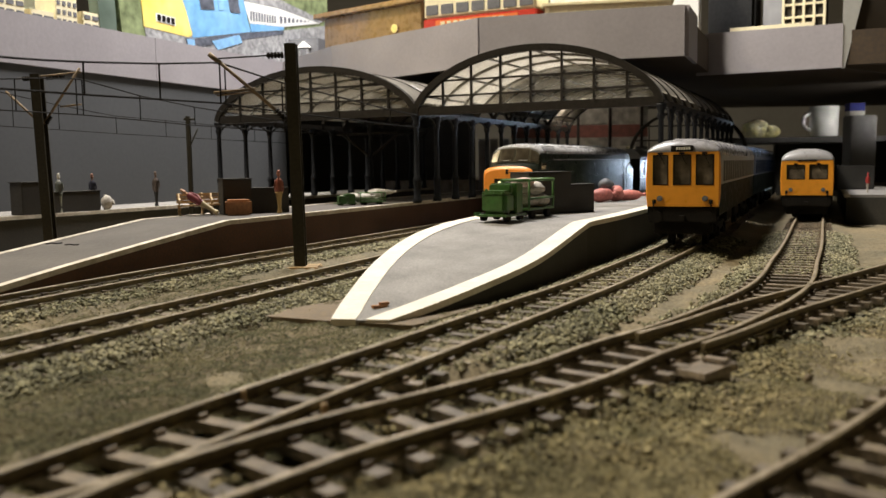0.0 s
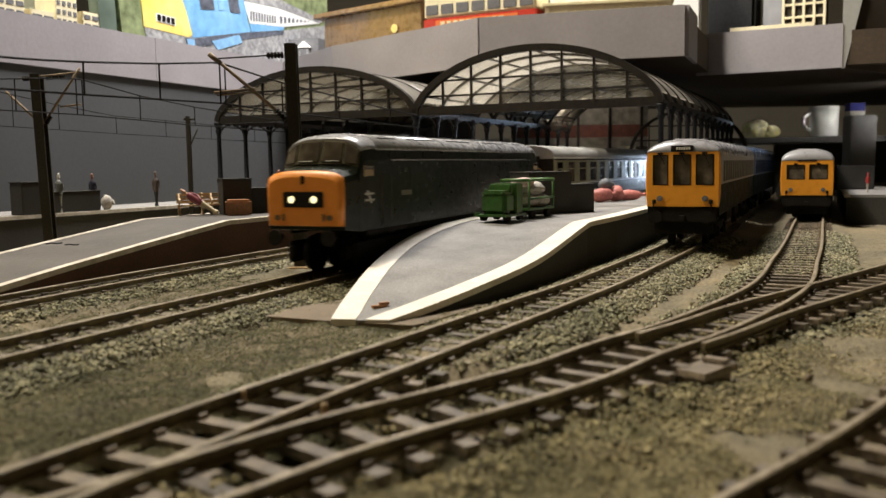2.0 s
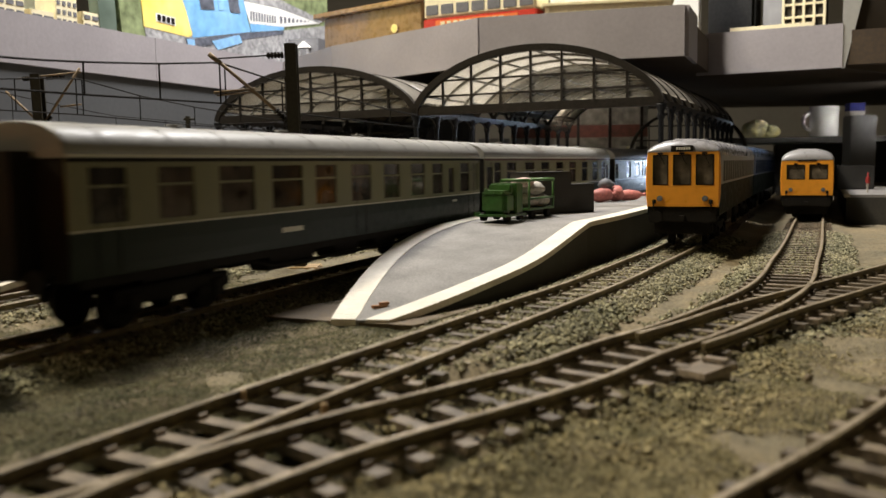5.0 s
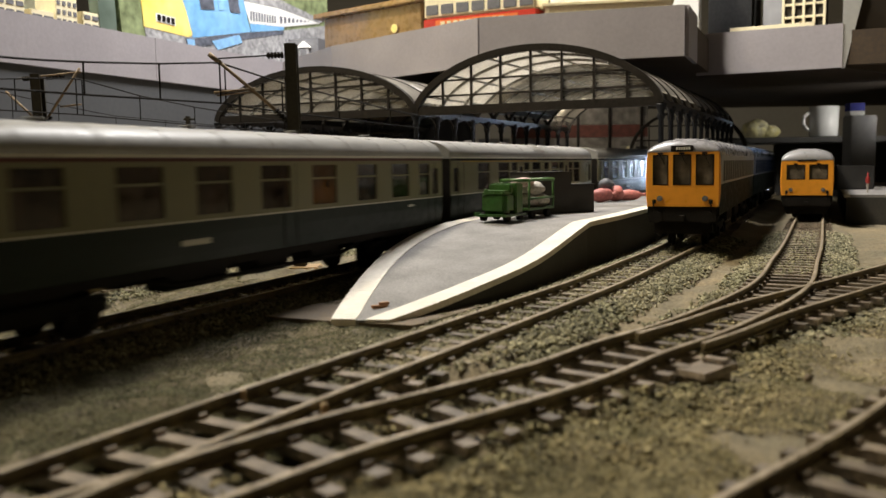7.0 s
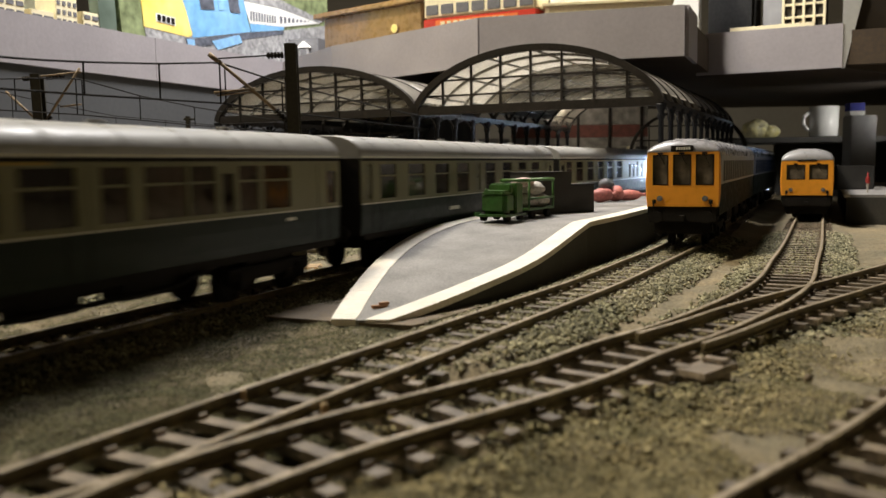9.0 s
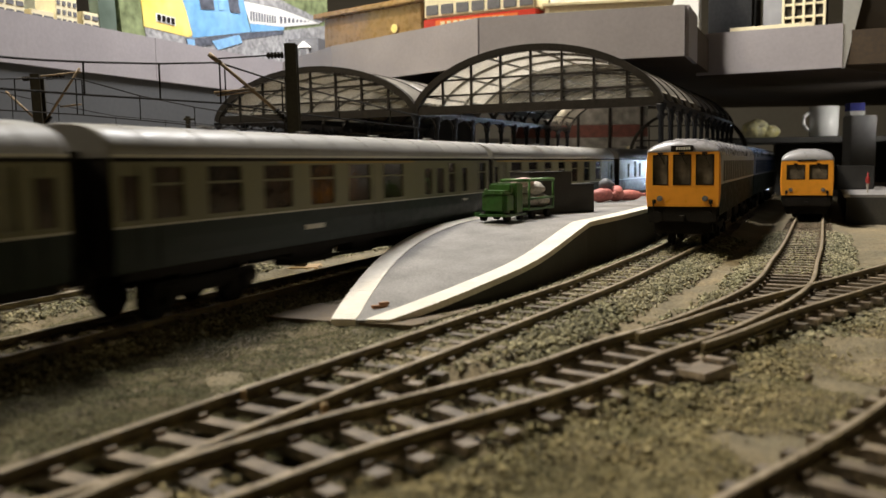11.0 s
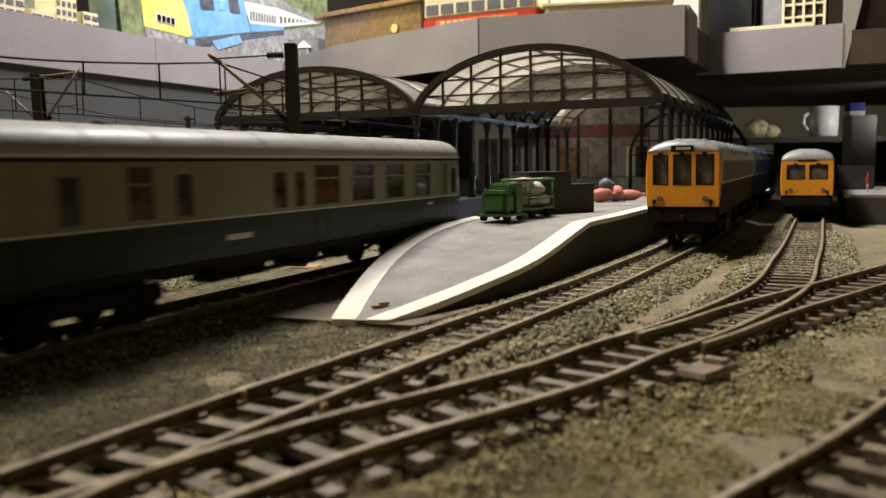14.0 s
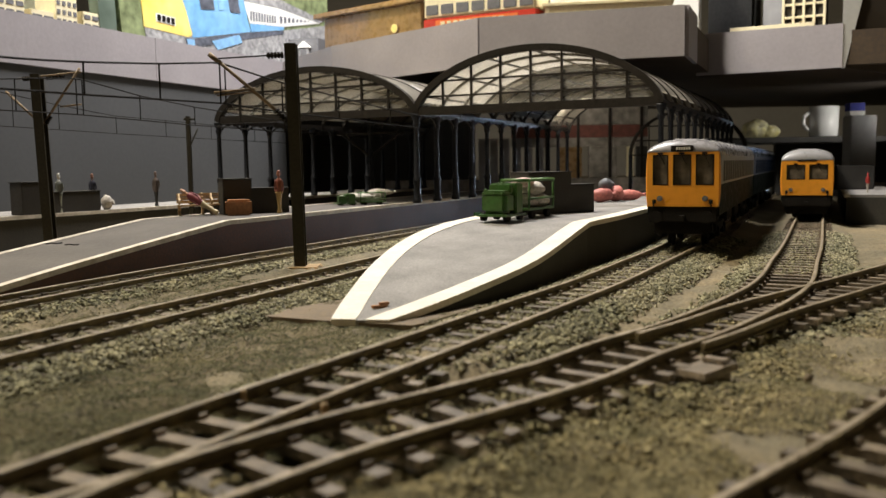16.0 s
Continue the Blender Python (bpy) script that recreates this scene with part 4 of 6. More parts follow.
    # raised access panels, outlined on both slopes
    for x0, x1 in ((-92, -78), (-62, -28), (-8, 22), (36, 66), (78, 94)):
        for s in (-1, 1):
            bm = bmesh.new()
            for a in (0.27, 0.42):
                c, q = math.cos(math.pi * a), math.sin(math.pi * a)
                y, z = 17.3 * c**0.72, 39.6 + 10.4 * q**0.72
                y0, y1 = sorted((s * (y - 0.3), s * (y + 0.3)))
                box(bm, x0, x1, y0, y1, z - 0.3, z + 0.6)
            part("access_panel", bm, M_SLATE, roof, "dark rim of a raised roof panel")
    bm = bmesh.new()
    for x in (-60, -30, 0, 34, 60):
        box(bm, x - 7, x + 7, -5, 5, 49.6, 50.8, 0.3)
    for x in (-46, 48):
        tube(bm, (x, 0, 49.8), (x, 0, 51.0), 5.2, 18)
    part("roof_hatch", bm, M_SLATE, roof)
    for x in (-84, 84):
        bogie(loco, x, (-26, -9, 8, 24), 7.0, 35, 3.6)
        bm = bmesh.new()
        for s in (-1, 1):
            box(bm, x - 33, x + 33, s * 14.2 - 1.0, s * 14.2 + 1.0, 0.2, 8.5, 0.6)
        part("bogie_side", bm, M_BLACK, loco, "deep black bogie side frame")
    bm = bmesh.new()
    box(bm, -46, 46, -15.5, 15.5, 0.5, 12.5, 1.5)
    part("fuel_tank", bm, M_BLACK, loco)
    buffers(loco, 131.0, 11.2), buffers(loco, -131.0, 11.2, -1)
    return loco


def side_panel(bm, s, w, x0, x1, z0, z1, windows):
    """A thin side wall in one piece with real openings; windows: rows of (x0, x1, z0, z1) of one height."""
    wins = sorted(windows)
    xs = [x0] + [x for q in wins for x in q[:2]] + [x1]
    zs = [z0, wins[0][2], wins[0][3], z1]
    solid_cell = lambda i, j: 0 <= i < len(xs) - 1 and 0 <= j < 3 and not (j == 1 and i % 2 == 1)
    made = {}

    def v(i, j, k):
        if (i, j, k) not in made:
            made[i, j, k] = bm.verts.new((xs[i], s * (w - 0.9 * k), zs[j]))
        return made[i, j, k]

    for i in range(len(xs) - 1):
        for j in range(3):
            if not solid_cell(i, j):
                continue
            for k in (0, 1):
                bm.faces.new((v(i, j, k), v(i + 1, j, k), v(i + 1, j + 1, k), v(i, j + 1, k)))
            for di, dj, p, q in ((-1, 0, (i, j), (i, j + 1)), (1, 0, (i + 1, j), (i + 1, j + 1)), (0, -1, (i, j), (i + 1, j)), (0, 1, (i, j + 1), (i + 1, j + 1))):
                if not solid_cell(i + di, j + dj):
                    bm.faces.new((v(*p, 0), v(*q, 0), v(*q, 1), v(*p, 1)))


WAIST = 24.0


def build_coach(windows, label, cantrail=None, yellow=None):
    """windows: rows of centre, half width and kind: 0 plain, 1 with a bar, 2 whitened. yellow: the stretch of a yellow line."""
    h = 132.0
    coach = thing("railway_coach", label, "railway coach", "coaches of the passing train")
    bm = bmesh.new()
    for x0, x1 in ((-h, h),):
        for s in (-1, 1):
            rows = []
            for z, w in ((12.4, 16.7), (15, 17.1), (20, 17.5), (WAIST, 17.6)):
                rows.append([(x0, s * (w - 0.9), z), (x1, s * (w - 0.9), z), (x1, s * w, z), (x0, s * w, z)])
            loft(bm, rows, smooth=False)
    box(bm, -h + 0.5, -h + 1.5, -16.6, 16.6, 12.4, WAIST), box(bm, h - 1.5, h - 0.5, -16.6, 16.6, 12.4, WAIST)
    part("lower_side", bm, M_COACHBLUE, coach, "dark blue lower body side")
    zs = [(c - a, c + a, 25.5, 39.0) for c, a, bar in windows]
    for s in (-1, 1):
        bm = bmesh.new()
        side_panel(bm, s, 17.6, -h, h, WAIST, 41.2, zs)
        part("upper_side", bm, M_COACHGREY, coach, "pale grey window band")
    for s in (-1, 1):
        bm = bmesh.new()
        a, b = sorted((s * 17.4, s * 17.78))
        box(bm, -h, h, a, b, WAIST - 0.22, WAIST + 0.22)
        part("lining", bm, M_LINE, coach, "thin white lining")
        bm = bmesh.new()
        box(bm, -h, h, a, b, 40.3, 41.3)
        part("cantrail", bm, cantrail or M_BLACK, coach, "dark line under the gutter")
        if yellow:
            bm = bmesh.new()
            box(bm, *yellow, a, b, 39.6, 40.25)
            part("yellow_line", bm, M_YELLOWLINE, coach, "yellow line over the windows")
        bm = bmesh.new()
        a, b = sorted((s * 17.4, s * 17.75))
        box(bm, 34, 46, a, b, 17.4, 19.0)
        part("plate", bm, M_LINE, coach, "small pale plate")
        bm = bmesh.new()
        box(bm, -101, -96, a, b, 21, 22)
        part("plate", bm, M_LINE, coach, "small pale plate")
        bm = bmesh.new()
        box(bm, -h + 3, h - 3, min(s * 16.2, s * 16.9), max(s * 16.2, s * 16.9), 10.2, 12.4)
        part("solebar", bm, M_BLACK, coach)
        for c, a2, bar in windows:
            y0, y1 = sorted((s * 16.75, s * 17.0))
            bm = bmesh.new()
            box(bm, c - a2 - 0.2, c + a2 + 0.2, y0, y1, 25.3, 39.2)
            win = part("window", bm, M_PALEPANE if bar == 2 else M_GLASS, coach, "whitened coach window" if bar == 2 else "dark glazed coach window")
            if bar:
                y0, y1 = sorted((s * 16.9, s * 17.35))
                bm = bmesh.new()
                box(bm, c - a2, c + a2, y0, y1, 34.1, 34.8)
                part("vent_bar", bm, M_COACHGREY, win)
            else:
                # door lights are lower: a blank fills the opening's head
                y0, y1 = sorted((s * 16.95, s * 17.5))
                bm = bmesh.new()
                box(bm, c - a2 - 0.1, c + a2 + 0.1, y0, y1, 36.8, 39.1)
                part("door_head", bm, M_COACHGREY, win)
        for x in (-120, -7, 120):
            bm = bmesh.new()
            for dx in (-3.6, 3.6):
                a, b = sorted((s * 17.55, s * 17.68))
                box(bm, x + dx - 0.12, x + dx + 0.12, a, b, 13, 39.5)
            part("door_seam", bm, M_BLACK, coach)
    bm = bmesh.new()
    box(bm, -h + 2, h - 2, -16.0, 16.0, 12, 24.5)
    box(bm, -h + 2, h - 2, -1.0, 1.0, 26, 40)
    for k in range(16):
        x = -112 + 15 * k
        box(bm, x - 1, x + 1, -15, -3, 26, 33), box(bm, x - 1, x + 1, 3, 15, 26, 33)
    part("interior", bm, M_BOX, coach, "brown seats seen through the windows")
    bm = bmesh.new()
    rows = []
    for x, k in ((-h - 0.4, 0.97), (-h + 1, 1.0), (h - 1, 1.0), (h + 0.4, 0.97)):
        row = []
        for i in range(13):
            a = math.pi * i / 12
            c, s2 = math.cos(a), math.sin(a)
            row.append((x, 17.9 * k * abs(c)**0.8 * (1 if c > 0 else -1), 41.3 + 9.0 * k * s2**0.8))
        rows.append(row)
    loft(bm, rows)
    roof = part("roof", bm, M_ROOF, coach, "silver grey roof with ventilators")
    for s in (-1, 1):
        bm = bmesh.new()
        a, b = sorted((s * 17.5, s * 18.1))
        box(bm, -h, h, a, b, 41.5, 42.1)
        part("gutter", bm, M_LINE, roof)
    vent = None
    for k in range(9):
        x = -108 + 27 * k
        if vent is None:
            bm = bmesh.new()
            tube(bm, (0, 0, 0), (0, 0, 1.2), 1.5, 8)
            tube(bm, (0, 0, 1.2), (0, 0, 1.7), 2.1, 8)
            vent = mesh_of(bm, "vent", M_ROOF)
        piece("vent", vent, roof, mm(x, 5.5 * (1 if k % 2 else -1), 49.3))
    for x in np.arange(-120, 121, 24):
        bm = bmesh.new()
        rows = []
        for i in range(9):
            a = math.pi * (0.06 + 0.88 * i / 8)
            c, s2 = math.cos(a), math.sin(a)
            y, z = 17.95 * abs(c)**0.8 * (1 if c > 0 else -1), 41.3 + 9.0 * s2**0.8
            rows.append([(x - 0.3, y, z - 0.2), (x + 0.3, y, z - 0.2), (x + 0.3, y * 1.004, z + 0.18), (x - 0.3, y * 1.004, z + 0.18)])
        loft(bm, rows)
        part("roof_strap", bm, M_ROOF, roof)
    for d in (-1, 1):
        bm = bmesh.new()
        rows = [profile(d * (h - 0.5), 17.0, 12, 40, 49.0), profile(d * (h + 0.2), 17.0, 12, 40, 49.0)]
        loft(bm, rows, smooth=False)
        part("end_panel", bm, M_BLACK, coach)
        bm = bmesh.new()
        for k in range(4):
            a, b = sorted((d * (h + 0.2 + k * 1.8), d * (h + 1.6 + k * 1.8)))
            box(bm, a, b, -7.5, 7.5, 14, 43)
        a, b = sorted((d * h, d * (h + 7)))
        box(bm, a, b, -6.8, 6.8, 14.5, 42.4)
        part("gangway", bm, M_BLACK, coach, "black corridor connection")
        buffers(coach, d * (h + 5), d=d)
        bogie(coach, d * 92, (-17, 17), 6.2, 23, 2.6)
    bm = bmesh.new()
    for x0, x1 in ((-45, -25), (-12, 6), (20, 48)):
        box(bm, x0, x1, -13, -5, 5.0, 11.5, 0.6), box(bm, x0, x1, 5, 13, 5.0, 11.5, 0.6)
    for s in (-1, 1):
        pipe(bm, [(-66, s * 14, 11), (-44, s * 14, 6.4), (44, s * 14, 6.4), (66, s * 14, 11)], 0.7)
    part("underframe", bm, M_BLACK, coach)
    return coach


def build_railcar(panes, label, roof_mat, lift=0.0, cab=True):
    """A diesel railcar with a flat cab front; panes: the number of front windows."""
    h = 121.0
    car = thing("diesel_railcar", label, "railcar", "yellow-fronted railcars")
    bm = bmesh.new()
    box(bm, -h, h - 3, -16.6, 16.6, 12, 26.5)
    part("lower_side", bm, M_CARSIDE, car, "dark blue lower body side")
    wins = [(x - 4.7, x + 4.7, 27.6, 37.6) for x in np.arange(-110.0, 108.0, 12.4)]
    for s in (-1, 1):
        bm = bmesh.new()
        side_panel(bm, s, 17.0, -h, h - 4, 26.5, 40.2, wins)
        part("upper_side", bm, M_CARGREY if cab else M_CARBLUE, car, "pale window band")
    for s in (-1, 1):
        for x0, x1, z0, z1 in wins:
            y0, y1 = sorted((s * 16.1, s * 16.4))
            bm = bmesh.new()
            box(bm, x0 - 0.2, x1 + 0.2, y0, y1, z0 - 0.2, z1 + 0.2)
            part("window", bm, M_CARGLASS, car)
    bm = bmesh.new()
    box(bm, -h + 1, h - 6, -15.6, 15.6, 26, 27), box(bm, -h + 1, h - 6, -0.6, 0.6, 27, 40)
    box(bm, -h, -h + 1, -16.5, 16.5, 12, 40)
    part("interior", bm, M_BOX, car)
    # front: yellow shell with window openings
    zt = 40.4
    if cab:
        bm = bmesh.new()
        xs0, xs1 = h - 1.6, h
        if panes == 3:
            cols = [(-13.8, -6.6), (-4.4, 3.9), (6.0, 14.2)]
            z0, z1, zt = 26.3, 40.6, 42.0
        else:
            cols = [(-13.2, -1.3), (1.3, 13.2)]
            z0, z1, zt = 27.2, 37.4, 40.4
        y = -16.4
        for a, b in cols:
            box(bm, xs0, xs1, y, a, z0, z1)
            y = b
        box(bm, xs0, xs1, y, 16.4, z0, z1)
        box(bm, xs0, xs1, -16.4, 16.4, 16.2, z0)
        box(bm, xs0, xs1, -16.2, 16.2, z1, zt)
        # rounded corner posts and lower lip
        for s in (-1, 1):
            rows = []
            for z, w in ((16.2, 16.4), (20, 16.9), (28, 17.1), (36, 16.9), (zt, 16.4)):
                y0 = s * (w - 1.2)
                rows.append([(h - 4.2, s * w, z), (h - 0.8, s * w, z), (h - 0.1, s * (w - 0.45), z), (h - 0.1, y0, z), (h - 4.2, y0, z)])
            loft(bm, rows, smooth=False)
        part("cab_front", bm, M_YELLOW, car, "yellow cab front")
        for a, b in cols:
            bm = bmesh.new()
            box(bm, h - 1.35, h - 1.1, a - 0.2, b + 0.2, z0 - 0.2, z1 + 0.2)
            pane = part("front_window", bm, M_CARPANE, car, "brown tinted cab window")
            bm = bmesh.new()
            t = 0.45
            for q in ((a, b, z0, z0 + t), (a, b, z1 - t, z1), (a, a + t, z0, z1), (b - t, b, z0, z1)):
                box(bm, h - 1.2, h + 0.12, *q)
            part("window_seal", bm, M_BLACK, pane)
            bm = bmesh.new()
            m = (a + b) / 2
            tube(bm, (h + 0.4, m - 0.5, z1 + 0.4), (h + 0.4, m + 2.0, z1 - 4.5), 0.18, 5)
            box(bm, h - 0.1, h + 0.7, m - 1.3, m + 1.0, z1 + 0.1, z1 + 1.0)
            part("wiper", bm, M_BLACK, pane)
        for s in (-1, 1):
            bm = bmesh.new()
            tube(bm, (h - 0.2, s * 10.4, 20.0), (h + 0.5, s * 10.4, 20.0), 1.35, 14)
            tube(bm, (h + 0.5, s * 10.4, 20.0), (h + 0.65, s * 10.4, 20.0), 0.9, 14)
            part("lamp", bm, M_SLATE, car, "round unlit lamp")
            bm = bmesh.new()
            pipe(bm, [(h + 0.2, s * 13, 19.4), (h + 1.0, s * 13, 18.2), (h + 1.0, s * 13.6, 14.0)], 0.35)
            box(bm, h - 0.1, h + 0.5, s * 13 - 0.8, s * 13 + 0.8, 17.6, 19.4)
            part("hose", bm, M_BLACK, car)
        buffers(car, h + 5, 11.6)
        bm = bmesh.new()
        box(bm, h - 3, h - 0.5, -15.8, 15.8, 8.6, 16.0, 0.5)
        box(bm, h - 7, h - 3.2, -13.5, 13.5, 3.0, 12.0, 0.5)
        box(bm, h - 1, h + 3, -1.2, 1.2, 9.5, 12.0)
        part("buffer_beam", bm, M_BLACK, car)
    # roof, domed at the cab
    bm = bmesh.new()
    rows = []
    for x, w, z, top in ((-h, 17.2, 40.1, 48.4), (h - 16, 17.2, 40.1, 48.4), (h - 8, 17.1, 40.1, 48.0), (h - 3, 16.9, zt - 0.6, 46.6), (h - 0.6, 16.6, zt - 0.3, 44.6), (h + 0.2, 16.2, zt - 0.1, zt + 0.9)):
        row = []
        for i in range(15):
            a = math.pi * i / 14
            c, s2 = math.cos(a), math.sin(a)
            row.append((x, w * abs(c)**0.85 * (1 if c > 0 else -1), z + (top - z) * s2**0.85))
        rows.append(row)
    loft(bm, rows)
    roof = part("roof", bm, roof_mat, car, "pale domed roof")
    vent = None
    for k in range(10):
        if vent is None:
            bm = bmesh.new()
            tube(bm, (0, 0, 0), (0, 0, 1.0), 1.3, 8)
            tube(bm, (0, 0, 1.0), (0, 0, 1.4), 1.8, 8)
            vent = mesh_of(bm, "vent", M_ROOF)
        piece("vent", vent, roof, mm(h - 24 - 20 * k, 5 if k % 2 else -5, 47.4))
    if cab:
        bm = bmesh.new()
        if panes == 3:
            box(bm, h - 4.5, h + 0.9, -5.4, 4.9, 42.0, 44.9, 0.3)
        else:
            box(bm, h - 3, h + 0.5, -6.2, 6.2, 39.6, 40.8, 0.2)
        bb = part("destination_box", bm, M_BLACK, car, "black destination box")
        if panes == 3:
            bm = bmesh.new()
            for i, wd in enumerate((0.8, 0.8, 0.8, 0.8, 0.8, 0.8)):
                y = -2.9 + i * 1.12
                box(bm, h + 0.85, h + 1.0, y, y + wd, 42.8, 44.1)
            part("destination_bars", bm, M_LINE, bb)
    for x in (-82, 82):
        bogie(car, x, (-15, 15), 6.0, 21, lift)
    bm = bmesh.new()
    box(bm, -40, -10, -13, 13, 4, 12, 0.6), box(bm, 8, 40, -13, 13, 4, 12, 0.6)
    part("underframe", bm, M_BLACK, car)
    return car


TRAIN = []


def build_trains():
    loco = build_loco()
    TRAIN.append((loco, 129, 84, 3.6))
    # window layouts: centre, half width, kind
    saloon = [(119.5, 6.2, 1), (95, 7, 1), (68.5, 8.5, 1), (42, 8.8, 1), (18, 7, 1), (-7.5, 7.5, 1), (-33, 7, 1), (-58, 7, 1), (-79, 6, 1), (-95, 3.5, 0), (-112, 6, 1), (-125, 4.8, 2)]
    corridor = [(125.2, 4.2, 0), (113.6, 5, 1), (92, 7.5, 1), (60.5, 8.4, 1), (31, 8, 1), (0.5, 8.2, 1), (-29, 8.2, 1), (-60, 7.8, 1), (-89, 8, 1), (-112.6, 5.5, 1), (-124.5, 3.5, 0)]
    buffet = [(125.5, 3.5, 0), (89, 8.4, 1), (59, 8.4, 1), (41, 5, 1), (29.5, 3.5, 0), (19.5, 5.2, 1), (1, 8.2, 1), (-19.5, 5, 1), (-38, 8.4, 1), (-53.5, 5.7, 1), (-65, 3, 0), (-75.5, 5.2, 1), (-91, 8, 1), (-126, 3.3, 0)]
    second = [(127, 3.6, 2), (109, 7, 1), (82, 8.6, 1), (54, 8, 1), (28, 8, 1), (8, 3.4, 2), (-11, 8, 1), (-38.5, 8, 1), (-66, 8, 1), (-92, 8, 1), (-112, 5.4, 2), (-125, 3.2, 0)]
    diner = [(126, 3.4, 0), (112, 6, 1), (88, 8, 1), (61, 8, 1), (34, 8, 1), (7.5, 8.4, 1), (-21, 8.8, 1), (-55.5, 4, 0), (-69, 4.4, 0), (-82.5, 4, 1), (-98.5, 3.4, 0), (-123, 4.6, 1)]
    first = [(128, 2.8, 0), (116.5, 4, 2), (96.5, 8.4, 1), (67.5, 8, 1), (38.5, 7.6, 1), (9.5, 7.6, 1), (-20.5, 7.6, 1), (-51.5, 8.2, 1), (-83, 8, 1), (-109, 4.8, 2), (-123, 3, 0)]
    brake = [(103, 3, 0), (80, 4.5, 1), (63.5, 3.2, 0), (18, 3.6, 0), (6.5, 3, 0), (-11, 8.3, 1), (-37, 8.6, 1), (-64, 8.3, 1), (-91, 8.3, 1), (-113, 4.5, 2), (-126, 3, 0)]
    for i, (wins, label, rail, yellow) in enumerate((
            (saloon, "dark blue and cream grey saloon coach behind the locomotive", None, None),
            (corridor, "dark blue and cream grey corridor coach with a maroon line", M_MAROON, None),
            (buffet, "dark blue and cream grey buffet coach with mixed windows", None, (0, 120)),
            (second, "dark blue and cream grey coach with whitened door windows", None, None),
            (diner, "dark blue and cream grey kitchen coach with small windows", None, (-40, 60)),
            (first, "dark blue and cream grey coach with a yellow line", None, (-128, 128)),
            (brake, "dark blue and cream grey brake coach ending the train", None, None))):
        TRAIN.append((build_coach(wins, label, rail, yellow), 283 + 278 * i + 128, 92, 2.6))
    front = build_railcar(3, "blue and grey railcar with a yellow three-window cab", M_WHITEROOF, 3.5)
    front.matrix_basis = mm(1.8, -1.9, 3.5) @ LINE_C.vehicle(RAILCAR_S + 121, 82)
    back = build_railcar(0, "plain blue railcar coupled behind the yellow-fronted car", M_BLUEROOF, 3.5, cab=False)
    back.matrix_basis = mm(1.2, -1.4, 3.5) @ LINE_C.vehicle(RAILCAR_S + 121 + 248, 82)
    other = build_railcar(2, "railcar with a yellow two-window cab and grey roof", M_GREYROOF)
    other.matrix_basis = mm(-2.6, 0) @ LINE_D.vehicle(RAILCAR2_S + 121, 82)


RAILCAR_S, RAILCAR2_S = 240, 512


# ---- overhead line ----


def build_mast(x, y, top, base, lean, label):
    m = thing("overhead_line_mast", label, "mast", "overhead line masts", at=mm(x, y, 0))
    bm = bmesh.new()
    for dx0, dx1, dy0, dy1 in ((-2.6, 2.6, -3.0, -2.2), (-2.6, 2.6, 2.2, 3.0), (-0.5, 0.5, -2.2, 2.2)):
        hexa(bm, [(dx0, dy0, base), (dx1, dy0, base), (dx1, dy1, base), (dx0, dy1, base), (dx0 + lean, dy0, top), (dx1 + lean, dy0, top), (dx1 + lean, dy1, top), (dx0 + lean, dy1, top)])
    part("post", bm, M_MAST, m, "dark steel post of H section")
    bm = bmesh.new()
    box(bm, -9, 9, -8, 8, -6.5, -4.6, 0.5)
    part("base_plate", bm, M_TANP, m, "pale brown base plate")
    return m


def insulator(parent, p, q, r):
    p, q = Vector(p), Vector(q)
    bm = bmesh.new()
    n = 5
    for i in range(n):
        a = p.lerp(q, i / n)
        b = p.lerp(q, (i + 0.6) / n)
        tube(bm, a, b, r, 10)
    tube(bm, p, q, r * 0.55, 8)
    part("insulator", bm, M_BLACK, parent)


